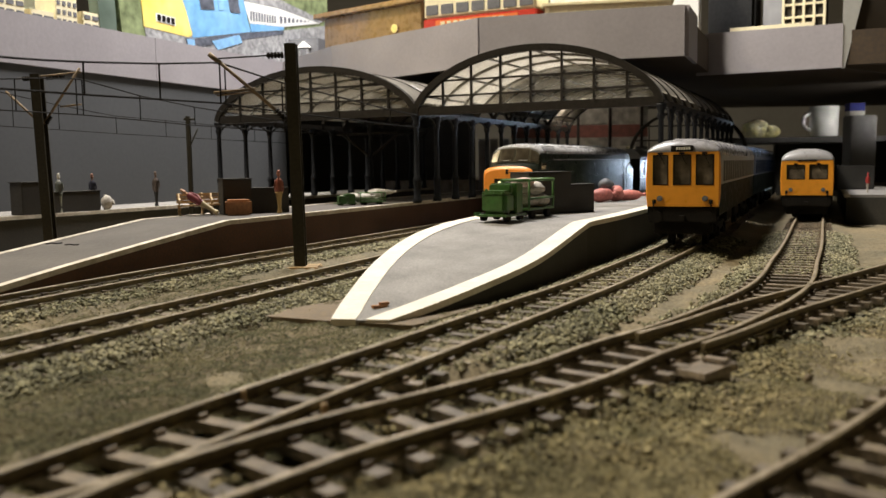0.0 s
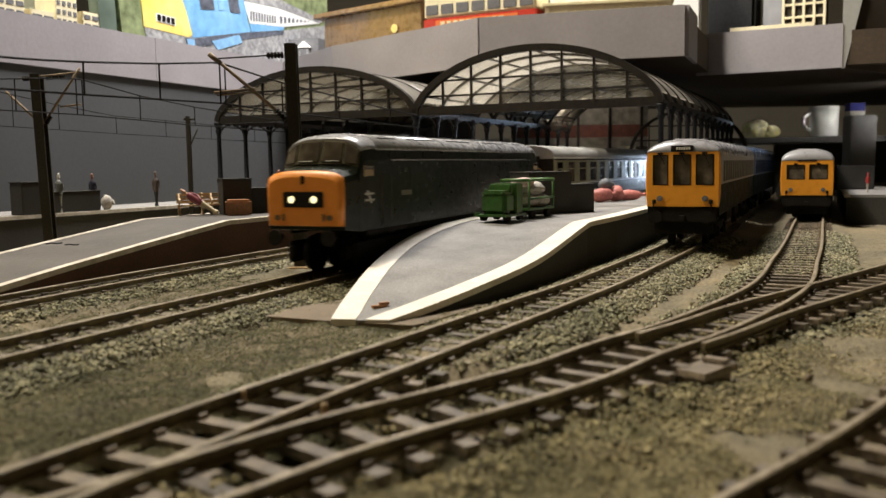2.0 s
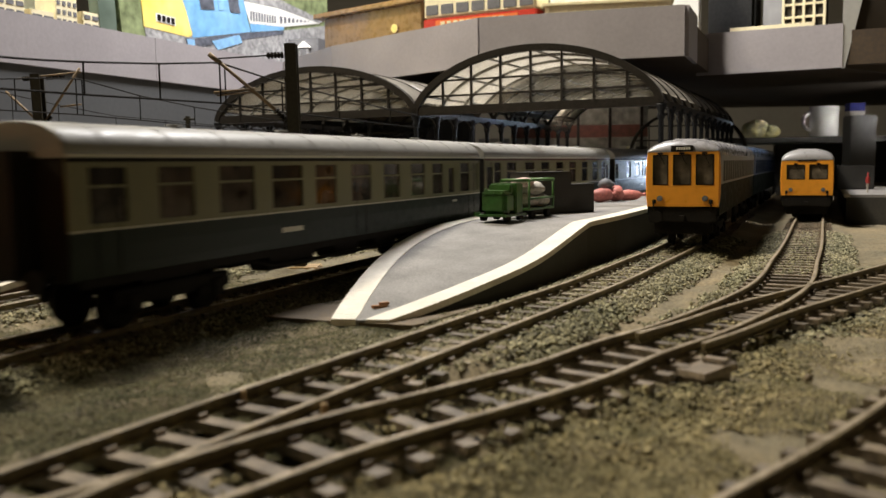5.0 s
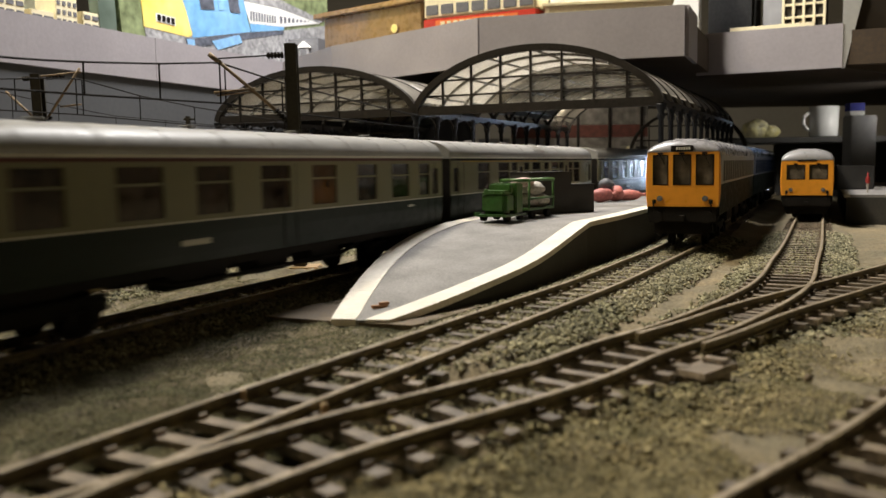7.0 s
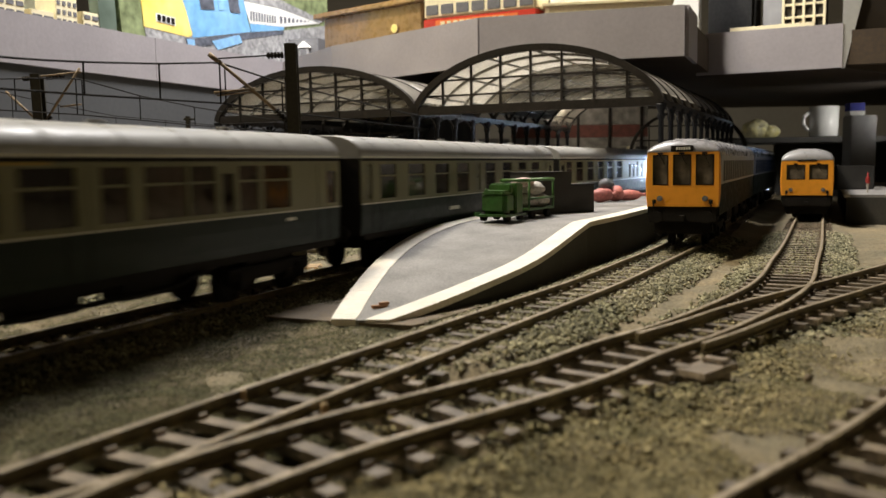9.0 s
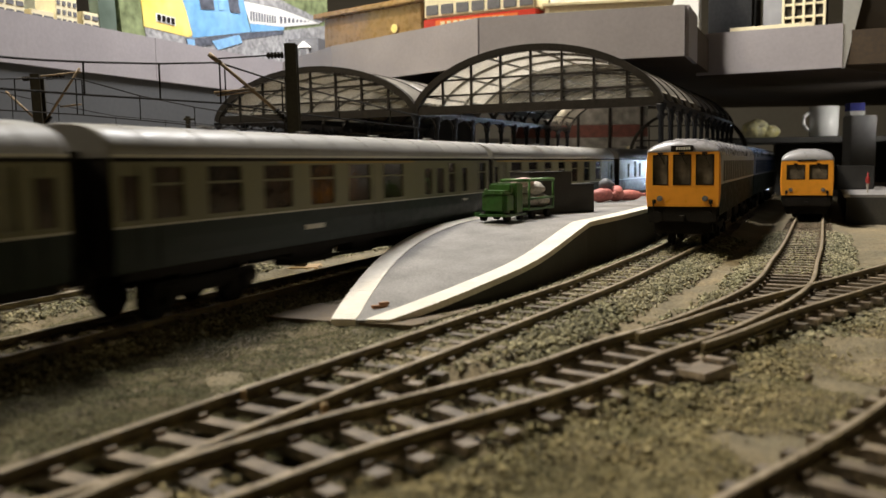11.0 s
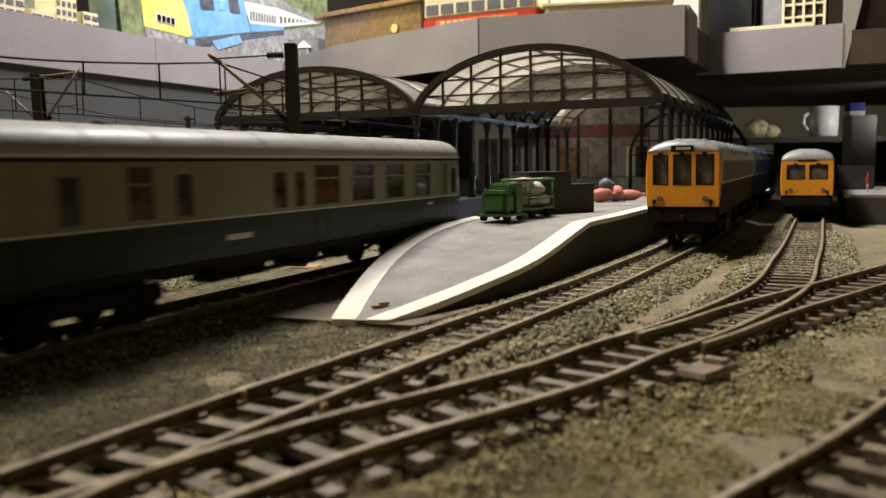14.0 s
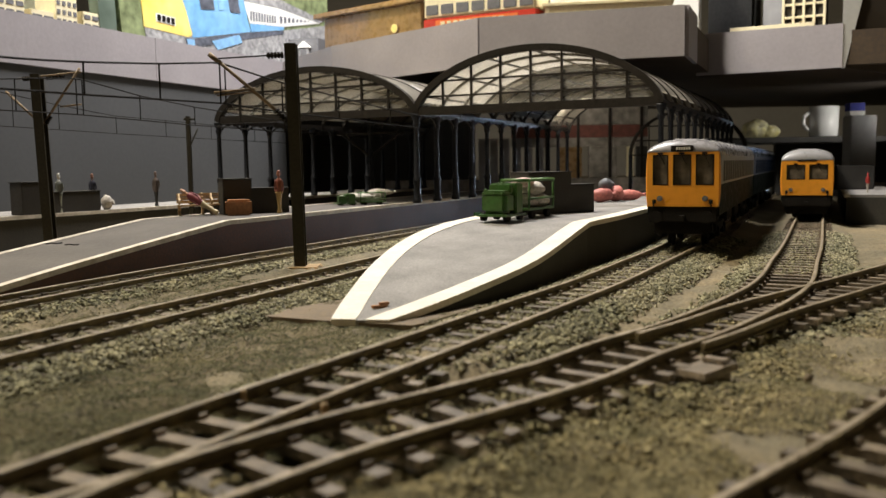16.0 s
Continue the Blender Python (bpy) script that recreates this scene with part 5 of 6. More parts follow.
def build_overhead():
    # the mast between lines A and B; its arm reaches out over line A
    m = build_mast(-66, 396, 96.5, -5, -1.5, "tall dark mast with a bracket arm between the tracks")
    insulator(m, (-5, -1, 91.5), (-12, -3.5, 91.0), 1.5)
    insulator(m, (-4, -1, 62), (-9, -3, 67), 1.5)
    bm = bmesh.new()
    tube(bm, (-12, -3.5, 91.0), (-32, -11.5, 89.0), 0.35)
    part("top_tube", bm, M_BLACK, m)
    bm = bmesh.new()
    tube(bm, (-9, -3, 67), (-34, -12, 90.0), 0.8)
    tube(bm, (-17, -6, 76.3), (-34, -12.2, 74.2), 0.55)
    tube(bm, (-17.5, -6, 75.0), (-33, -12, 72.9), 0.4)
    tube(bm, (-35.5, -12.6, 91.0), (-30.5, -11, 86.6), 1.1)
    part("cantilever_arm", bm, M_BRASS, m, "tarnished brass bracket arm")
    # the mast behind the broad platform
    m2 = build_mast(-219.6, 480, 94, -6, -2.6, "dark leaning mast with a double bracket arm")
    bm = bmesh.new()
    tube(bm, (-2, 0, 67), (-21, 2, 85), 0.7)
    tube(bm, (0, 0, 67), (22.5, -3, 96.5), 0.7)
    tube(bm, (10, -1, 76), (22.5, -3, 77), 0.5)
    tube(bm, (-14, 0, 91.5), (23, -3, 94.5), 0.5)
    part("cantilever_arm", bm, M_BRASS, m2, "tarnished brass bracket arm")
    insulator(m2, (-10, 0, 91.5), (-3, 0, 92), 1.4)
    insulator(m2, (3, 0, 92), (13, -1, 92.6), 1.3)
    insulator(m2, (-5, 0, 70), (-1, 0, 66), 1.3)
    insulator(m2, (4, 0, 71), (1, 0, 67), 1.3)
    # a thin mast by the back platform
    m3 = build_mast(-175, 600, 77, -6, 0, "thin dark mast beside the back platform")
    m3.scale = (0.5, 0.5, 1)
    bm = bmesh.new()
    tube(bm, (0, 0, 55), (14, -4, 68), 0.9)
    tube(bm, (-6, 0, 75), (10, 0, 75), 0.8)
    part("cantilever_arm", bm, M_MAST, m3)
    # contact and catenary wires over the lines; the upper wire sags between its supports
    def hung(ys, zs):
        return lambda y: float(np.interp(y, ys, zs))

    up_near = hung((200, 278, 293, 312, 349, 384, 425, 471, 524, 600), (74.5, 77.3, 78.1, 79.5, 82.9, 87.2, 82.0, 78.4, 74.4, 71.0))
    low_near = hung((200, 277, 313, 350, 386, 425, 600), (66.0, 67.3, 68.0, 68.9, 69.6, 67.8, 64.0))
    up_mid = hung((330, 416, 433, 459, 498, 540, 620, 800), (80.0, 84.9, 86.8, 88.8, 82.8, 78.9, 74.0, 72.0))
    low_mid = hung((330, 416, 457, 498, 540, 700), (70.0, 70.2, 70.2, 69.0, 67.7, 65.0))
    up_far = hung((400, 472, 501, 544, 588, 700), (88.0, 83.9, 79.7, 74.7, 73.5, 70.0))
    low_far = hung((400, 471, 507, 547, 587, 750), (66.0, 65.6, 64.7, 63.6, 62.8, 60.0))
    for name, line, side, zc, zm, r, s0, s1, posts, label in (
            ("overhead_wire", LINE_A, 0, low_near, up_near, 0.42, -260, 320, (-55, -14.0, 50.5, 90.5, 128.5, 132.0, 174, 225, 283), "black soldered overhead wire with droppers above the tracks"),
            ("overhead_wire", LINE_Z, 0, low_mid, up_mid, 0.36, -150, 330, (-63, -26, -22, 19, 65, 110, 160, 210), "black overhead wire with droppers behind the platform"),
            ("overhead_wire", LINE_Z, -50, low_far, up_far, 0.26, -80, 330, (-25, 6, 50, 94, 140, 190), "thin overhead wire before the back wall")):
        w = thing(name, label, "wire", "overhead wires")
        for zz, pn in ((zc, "contact_wire"), (zm, "catenary_wire")):
            bm = bmesh.new()
            rows = []
            for s in np.linspace(s0, s1, 90):
                p, d = line.at(s, side), line.way(s)
                z = zz(p[1])
                rows.append([(p[0] + r * math.cos(k) * d[1], p[1] - r * math.cos(k) * d[0], z + r * math.sin(k)) for k in np.arange(6) * math.pi / 3])
            loft(bm, rows)
            part(pn, bm, M_BLACK, w)
        for s in posts:
            p = line.at(s, side)
            bm = bmesh.new()
            tube(bm, (p[0], p[1], zc(p[1])), (p[0], p[1], zm(p[1])), r * 0.9, 6)
            part("dropper", bm, M_BLACK, w)
# ---- things on the platforms ----
ZP = 15.3


def build_figure(x, y, h, turn, material, label, z=ZP, lying=False):
    """A tiny plain figurine as one mesh."""
    bm = bmesh.new()
    k = h / 23.0
    lathe(bm, [(1.5 * k, 0), (1.35 * k, 0.8 * k), (0.95 * k, 3 * k), (1.35 * k, 8 * k), (1.75 * k, 11 * k), (1.45 * k, 13 * k), (1.85 * k, 16.4 * k), (1.5 * k, 18.2 * k), (0.6 * k, 19.0 * k), (0.55 * k, 19.8 * k)], n=10, squash=0.75)
    blob(bm, (0, 0, 21.0 * k), (1.0 * k, 1.15 * k, 1.5 * k), 2, 8, 6), blob(bm, (0, -0.2 * k, 22.3 * k), (0.9 * k, 1.0 * k, 0.8 * k), 5, 8, 5)
    for s in (-1, 1):
        tube(bm, (s * 1.7 * k, 0, 17.6 * k), (s * 2.2 * k, 0.5 * k, 14 * k), 0.55 * k, 6), tube(bm, (s * 2.2 * k, 0.5 * k, 14 * k), (s * 1.6 * k, -1.0 * k, 10.8 * k), 0.5 * k, 6)
    m = mm(x, y, z, turn)
    if lying:
        m = mm(x, y, z + 1.6 * k, turn) @ pose(0, 0, 0, 0, -58, 0)
    solid("figurine", bm, material, label, "figurine", group="painted figurines", at=m)


def two_tone(name, low, high, split, top):
    """Paint in three bands by height on a figurine: legs, coat, head."""
    m = bpy.data.materials.new(name)
    m.use_nodes = True
    nt = m.node_tree
    b = nt.nodes["Principled BSDF"]
    b.inputs["Roughness"].default_value = 0.5
    co = nt.nodes.new("ShaderNodeTexCoord")
    sp = nt.nodes.new("ShaderNodeSeparateXYZ")
    nt.links.new(co.outputs["Object"], sp.inputs[0])
    mr = nt.nodes.new("ShaderNodeMapRange")
    mr.inputs["From Max"].default_value = 0.024
    nt.links.new(sp.outputs["Z"], mr.inputs["Value"])
    ramp = nt.nodes.new("ShaderNodeValToRGB")
    ramp.color_ramp.interpolation = "CONSTANT"
    e = ramp.color_ramp.elements
    e[0].color, e[1].color = (*low, 1), (*high, 1)
    e[0].position, e[1].position = 0.0, split
    t = e.new(0.80)
    t.color = (*top, 1)
    nt.links.new(mr.outputs["Result"], ramp.inputs["Fac"])
    nt.links.new(ramp.outputs["Color"], b.inputs["Base Color"])
    return m


def build_bench(x, y, turn):
    b = thing("platform_bench", "tan moulded bench with scrolled ends beside a lounging figurine", "bench", "platform benches", at=mm(x, y, ZP, turn))
    for k in range(3):
        bm = bmesh.new()
        box(bm, -10, 10, -3.2 + 2.1 * k, -1.4 + 2.1 * k, 5.0, 5.9, 0.25)
        part("seat_slat", bm, M_TANP, b)
    for k in range(3):
        bm = bmesh.new()
        box(bm, -10, 10, 2.9 + 0.35 * k, 3.7 + 0.35 * k, 6.6 + 1.9 * k, 8.1 + 1.9 * k, 0.25)
        part("back_slat", bm, M_TANP, b)
    for s in (-8.6, 8.6):
        # a cast end: splayed legs, arm with a scroll, back post
        bm = bmesh.new()
        pipe(bm, [(s, -3.4, 0.3), (s, -2.2, 3.0), (s, -1.0, 4.9)], 0.75)
        pipe(bm, [(s, 4.2, 0.3), (s, 2.8, 3.0), (s, 1.6, 4.9)], 0.75)
        pipe(bm, [(s, -1.0, 4.6), (s, 2.2, 4.6), (s, 3.2, 7.0), (s, 4.2, 12.0)], 0.7)
        pipe(bm, [(s, 3.4, 8.6), (s, 0.5, 9.2), (s, -2.4, 9.0), (s, -3.6, 8.0), (s, -3.2, 6.9), (s, -2.3, 7.2)], 0.7)
        part("end_frame", bm, M_TANP, b)


M_TANP = mat("tan_moulded_plastic", (0.40, 0.27, 0.13), 0.55, grain=1.5, amount=0.2)


def build_hut(name, pieces, label, material):
    """Plain boxy platform structures; pieces: boxes with a capping."""
    h = thing(name, label, "hut")
    for b in pieces:
        bm = bmesh.new()
        box(bm, *b, 0.35)
        part("wall_block", bm, material, h)
        bm = bmesh.new()
        box(bm, b[0] - 0.4, b[1] + 0.4, b[2] - 0.4, b[3] + 0.4, b[5] + 0.02, b[5] + 0.7, 0.2)
        part("capping", bm, material, h)
    return h


def build_trolley(m):
    t = thing("luggage_trolley", "green plastic electric trolley loaded with pale sacks", "trolley", "green luggage trolleys", at=m)
    # tractor: x to its right, y backwards
    bm = bmesh.new()
    box(bm, -7.2, 7.2, -1, 9.4, 3.4, 15.0, 2.0)
    box(bm, -6.4, 6.4, -1.3, 8.0, 12.6, 15.4, 1.0)
    tube(bm, (-4.6, 0.6, 15.1), (-4.6, 0.6, 16.2), 0.8, 8)
    part("bonnet", bm, M_GREEN, t, "green bonnet with rounded corners")
    bm = bmesh.new()
    box(bm, -7.6, 7.6, 9.5, 17, 3.4, 18.8, 0.6)
    box(bm, -6.2, 6.2, 6.0, 9.6, 14.0, 18.2, 0.5)
    part("cab", bm, M_GREEN, t)
    bm = bmesh.new()
    box(bm, -8.6, 8.6, -3, 19, 2.4, 3.6, 0.3)
    box(bm, -9.6, -8.4, -3.6, 2, 2.8, 4.6, 0.3)
    part("footplate", bm, M_GREEN, t)
    bm = bmesh.new()
    box(bm, -8.5, 8.5, 22, 52, 4.4, 5.6, 0.3)
    part("load_bed", bm, M_GREEN, t)
    for y in (23, 51):
        for x in (-8, 8):
            bm = bmesh.new()
            tube(bm, (x, y, 5), (x, y, 20.2), 0.65, 8)
            part("stanchion", bm, M_GREEN, t)
    for x in (-8, 8):
        bm = bmesh.new()
        tube(bm, (x, 22, 20.0), (x, 52, 20.0), 0.7, 8)
        tube(bm, (x, 22, 10.5), (x, 52, 10.5), 0.55, 8)
        part("side_rail", bm, M_GREEN, t)
    bm = bmesh.new()
    tube(bm, (-8, 23, 20), (8, 23, 20), 0.85, 8), tube(bm, (-8, 51, 20), (8, 51, 20), 0.85, 8)
    part("cross_rail", bm, M_GREEN, t)
    for x, y in ((-6.6, 1.5), (6.6, 1.5), (-6.6, 15), (6.6, 15), (-6.8, 28), (6.8, 28), (-6.8, 46), (6.8, 46)):
        bm = bmesh.new()
        tube(bm, (x - 1.1, y, 2.2), (x + 1.1, y, 2.2), 2.2, 14)
        part("wheel", bm, M_BLACK, t)
    return t


def build_sacks(items, label):
    for i, (x, y, z, r, turn, m) in enumerate(items):
        bm = bmesh.new()
        blob(bm, (0, 0, 0), r, i + 1, 14, 9)
        tube(bm, (r[0] * 0.9, 0, 0), (r[0] * 1.25, 0, 0.4), r[2] * 0.25, 7, r[2] * 0.4)
        solid("sack", bm, m, label, "sack", group="mail sacks", at=mm(x, y, z, turn))


def build_platform_things():
    huts = build_hut("platform_hut", [(-13, 12, 0, 20, ZP, 36.0), (12.5, 28, 3, 12, ZP, 29.4)], "plain dark brown box hut with a lower wing", M_BOX)
    huts.matrix_basis = mm(55.5, 437, 0, 24)
    back = build_hut("platform_hut", [(-16, 0, 0, 14, ZP, 34.5), (0.5, 22, 4, 14, ZP, 29)], "plain dark brown box hut at the platform edge", M_BOX)
    back.matrix_basis = mm(-106, 480, 0, 25)
    far = build_hut("platform_hut", [(-8, 7, 0, 12, ZP, 34), (8, 48, 5, 14, ZP, 27.5)], "dark brown box hut on the back platform", M_BOX)
    far.matrix_basis = mm(-238.5, 504, 0, 58)
    bm = bmesh.new()
    box(bm, -7, 7, -4, 5, 0, 8.6, 1.2)
    solid("crate", bm, M_CRATE, "orange brown crate standing on the platform", "crate", at=mm(-111, 468, ZP, 14))
    build_bench(-136, 474, 20)
    build_bench(-126, 484, 20)
    coat = two_tone("maroon_coat", (0.45, 0.36, 0.2), (0.2, 0.03, 0.04), 0.42, (0.45, 0.25, 0.15))
    red = two_tone("red_dress", (0.42, 0.28, 0.1), (0.2, 0.055, 0.03), 0.5, (0.36, 0.13, 0.08))
    navy = two_tone("navy_coat", (0.02, 0.02, 0.035), (0.02, 0.02, 0.035), 0.42, (0.25, 0.12, 0.08))
    pale = two_tone("pale_coat", (0.3, 0.3, 0.24), (0.16, 0.17, 0.15), 0.42, (0.6, 0.57, 0.5))
    brown = two_tone("brown_coat", (0.02, 0.02, 0.02), (0.08, 0.06, 0.05), 0.42, (0.16, 0.1, 0.07))
    build_figure(-121, 462, 24, -8, coat, "maroon and cream painted figurine lounging against the bench", lying=True)
    build_figure(-91.5, 483, 24, 10, red, "red and yellow painted figurine standing by the hut")
    build_figure(-233, 524, 24, 0, pale, "pale grey painted figurine standing on the back platform")
    build_figure(-226, 557, 23.5, 0, navy, "dark blue painted figurine standing on the back platform")
    build_figure(-197, 593, 24, 0, brown, "brown painted figurine standing on the back platform")
    shirt = two_tone("red_shirt", (0.4, 0.36, 0.3), (0.35, 0.03, 0.025), 0.28, (0.45, 0.25, 0.15))
    build_figure(324, 655, 15, 0, shirt, "red painted figurine on the shaded platform")
    build_trolley(mm(23.0, 385, ZP, -33)).scale = (0.9, 0.9, 0.9)
    r = (7.6, 5.0, 3.3)
    build_sacks([(39.5, 411, 23.2, (9, 5.6, 3.3), 57, M_SACK), (43.5, 417, 29.0, (9.5, 5.8, 3.3), 62, M_SACK), (38.5, 409, 32.0, (7, 4.6, 2.4), 52, M_SACKPINK), (46.5, 421, 23.0, (8.5, 5.6, 3.4), 56, M_SACK)], "pale grey sack on the green trolley")
    build_sacks([(104, 560, ZP + 4.5, (8, 5, 4.6), 20, M_SACKRED), (115, 572, ZP + 5, (8, 6, 5.2), 60, M_SACKRED), (126, 582, ZP + 3.4, (10, 5, 3.6), 10, M_SACKRED), (108, 568, ZP + 11, (6, 4, 4), 40, M_SLATE)], "dull red sack in a heap on the platform")
    t2 = build_trolley(mm(-68, 566, ZP, -70))
    t2.scale = (0.5, 0.6, 0.4)
    build_sacks([(-58, 575, 20.5, (11, 5, 2.6), 5, M_SACK), (-46, 583, 21, (7, 4, 4.4), 40, M_SACK), (-42, 586, 23, (9, 3, 2.2), 5, M_SACK), (-50, 578, 18.4, (8, 4, 2.6), 15, M_SACK)], "pale grey sack heaped on the broad platform")
    build_sacks([(-217, 556, ZP + 4.6, (3.6, 3, 5), 10, M_SACK)], "pale sack standing beside a figurine on the back platform")
    bm = bmesh.new()
    box(bm, -2.5, 2.5, -1, 1, 0, 0.9, 0.2), box(bm, 0, 3.2, -0.6, 0.9, 0.7, 1.6, 0.2)
    solid("loose_scrap", bm, M_CRATE, "small broken reddish brown scrap on the ramp", "scrap", at=mm(-19.5, 258, -1.9, 30))
    for x, y, turn in ((-170, 374, 20), (-159, 366, -15)):
        bm = bmesh.new()
        pipe(bm, [(-3.2, 0, 0.4), (-1.0, 0.5, 0.6), (1.2, 0.1, 0.4), (3.4, 0.6, 0.5)], 0.3)
        solid("loose_twig", bm, M_BLACK, "short dark twig lying on the platform ramp", "twig", group="twigs", at=mm(x, y, 8.9, turn))
    for x, y, s in ((33.5, 196, 1.3), (76, 176, 0.6)):
        bm = bmesh.new()
        blob(bm, (0, 0, 1.2), (1.6 * s, 1.3 * s, 1.8 * s), 3)
        solid("loose_stone", bm, M_PLY, "brown stone lying on the ballast", "stone", at=mm(x, y, -6, 20))
    for x, y, a in ((-37.6, 156.5, 30), (-21.2, 147.0, 30)):
        bm = bmesh.new()
        box(bm, -0.6, 0.6, -0.5, 0.5, -4.5, -0.2, 0.2)
        solid("rail_joiner", bm, M_TANP, "pale insulating block in a rail joint", "rail joiner", group="rail joiners", at=mm(x, y, 0, a))
    bm = bmesh.new()
    hexa(bm, [(-7.5, -3.2, -4.0), (6.0, -3.8, -4.0), (6.6, 3.6, -4.0), (-6.8, 4.2, -4.0), (-7.2, -3.0, -2.7), (5.8, -3.6, -2.4), (6.3, 3.4, -2.5), (-6.6, 4.0, -2.8)])
    box(bm, 1.5, 5.2, -3.0, 3.0, -2.6, -1.5, 0.5), box(bm, -5.5, 5.0, -2.6, 3.0, -7, -3.9)
    solid("point_motor", bm, M_SLEEPER, "small brown point lever housing beside the turnout", "point lever", at=mm(56.5, 180.5, 0, 45))


# ---- things on the raised shelf ----
ZD = 150.0


def on_fascia(s, z, off):
    p = Vector((-317, 614)) + Vector((0.38, 0.925)) * s + Vector((-0.925, 0.38)) * off
    return (p.x, p.y, z)


def flat_print(bm, pts, off, thick=0.4):
    a = [bm.verts.new(on_fascia(s, z, off)) for s, z in pts]
    b = [bm.verts.new(on_fascia(s, z, off + thick)) for s, z in pts]
    n = len(pts)
    for i in range(n):
        j = (i + 1) % n
        bm.faces.new((a[i], a[j], b[j], b[i]))
    bm.faces.new(a[::-1]), bm.faces.new(b)


def build_shelf_things():
    # a large picture box along the back
    pic = thing("picture_box", "large printed box with a yellow and blue train picture", "box")
    bm = bmesh.new()
    flat_print(bm, [(146, ZD), (500, ZD), (500, 262), (136, 262)], 12, 30)
    part("carton", bm, M_PRINTGREEN, pic, "dark green printed ground")
    off = 11.5
    for name, pts, m, lift in (("stone_ground", [(173, 167), (232, 166), (334, 184), (403, 195), (500, 214), (500, ZD), (176, ZD)], M_PRINTGREY, 0.0),
                               ("yellow_front", [(163, 262), (214, 262), (222.7, 205), (230.6, 189.4), (239, 168.5), (232, 165.5), (206, 166.2), (172, 167)], M_PRINTYELLOW, 0.3),
                               ("blue_side", [(214, 262), (314, 262), (321.8, 222), (334.5, 184), (239, 165.6), (231, 189.4), (223, 205)], M_SKYBLUE, 0.3),
                               ("cab_door", [(281, 198), (290, 199.5), (284, 230), (277, 229)], M_PRINTBLUE, 0.7),
                               ("train_roof", [(314, 262), (340, 262), (366, 230), (489, 218), (480, 214), (387, 217.5), (324, 214.6)], M_PRINTGREY, 0.3),
                               ("coach_band", [(324, 214.2), (387, 217.2), (480, 213.4), (400, 198.4), (334, 192.8)], M_WHITEPL, 0.3),
                               ("coach_blue", [(334, 192.6), (400, 198.2), (399, 194.5), (335.5, 184.2)], M_SKYBLUE, 0.3),
                               ("underframe", [(228, 164.3), (242, 165.2), (335, 183.6), (400, 194), (398, 190), (330, 176), (242, 156.6), (230, 156.8)], M_PRINTDARK, 0.3),
                               ("printed_skirt", [(268, 166.3), (314, 178.3), (318.5, 170.8), (277, 158.5)], M_PRINTBLUE, 0.7),
                               ("bogie", [(229, 163.6), (241, 164.6), (241, 157.6), (231, 157.8)], M_PRINTBLUE, 0.7)):
        bm = bmesh.new()
        flat_print(bm, pts, off - lift)
        part(name, bm, m, pic)
    bm = bmesh.new()
    flat_print(bm, [(188, 174), (214, 173.2), (214, 180.6), (187.5, 181.4)], off - 0.7)
    part("number_blind", bm, M_WHITEPL, pic, "white number blind")
    bm = bmesh.new()
    for i in range(4):
        x = 189.6 + 6.2 * i
        flat_print(bm, [(x, 174.8 - 0.15 * i), (x + 4.4, 174.7 - 0.15 * i), (x + 4.2, 180.2 - 0.15 * i), (x - 0.2, 180.3 - 0.15 * i)], off - 1.1)
    part("number_bars", bm, M_BLACK, pic)
    for pts in ([(252.7, 194.5), (274, 197.3), (271, 218), (248, 214)], [(300, 199), (317.4, 200.4), (311, 224), (294, 221)]):
        bm = bmesh.new()
        flat_print(bm, pts, off - 0.7)
        part("printed_window", bm, M_PRINTDARK, pic)
    for i in range(10):
        bm = bmesh.new()
        x = 335 + 5.1 * i
        flat_print(bm, [(x, 195.8 + 0.45 * i), (x + 2.6, 196.2 + 0.45 * i), (x + 2.6, 206 + 0.2 * i), (x, 205.8 + 0.2 * i)], off - 0.7)
        part("printed_window", bm, M_PRINTDARK, pic)
    for i in range(8):
        bm = bmesh.new()
        x = 392 + 8.5 * i
        flat_print(bm, [(x, 201 + 1.5 * i), (x + 4, 201.8 + 1.5 * i), (x + 4, 209 + 0.5 * i), (x, 209 + 0.5 * i)], off - 0.7)
        part("printed_window", bm, M_PRINTDARK, pic)
    # cream tower blocks of card
    for s, w, d, h, k in ((20, 26, 20, 60, 3), (76, 22, 22, 62, 4), (104, 26, 22, 20, 3), (52, 22, 14, 14, 2), (-40, 40, 25, 50, 3)):
        tb = thing("tower_block", "cream card model tower block with dark windows", "model building", "card tower blocks", at=pose(*[c * MM for c in on_fascia(s, ZD, 14)], 0, 0, math.degrees(math.atan2(0.925, 0.38))))
        bm = bmesh.new()
        box(bm, 0, w, 0, d, 0, h, 0.4)
        part("block", bm, M_CREAM if s != -40 else M_WHITEPL, tb)
        for r in range(int(h / 8)):
            for c in range(k):
                bm = bmesh.new()
                cw = w / k
                box(bm, c * cw + 1.2, (c + 1) * cw - 1.2, -0.5, 0.3, 7 + r * 7, 10.5 + r * 7)
                part("window", bm, M_SLATE, tb)
    bm = bmesh.new()
    flat_print(bm, [(-260, ZD), (118, ZD), (118, 300), (-260, 300)], 44, 4)
    solid("sky_backscene", bm, M_SKY, "pale sky blue backscene board behind the tower blocks", "backscene")
    # a dark screen standing between
    bm = bmesh.new()
    flat_print(bm, [(122, ZD), (141, ZD), (137, 240), (116, 240)], 13, 10)
    solid("standing_picture", bm, mat("dark_green_panel", (0.12, 0.16, 0.13), 0.4, grain=20, amount=0.2), "dark green framed picture standing on the shelf", "picture")
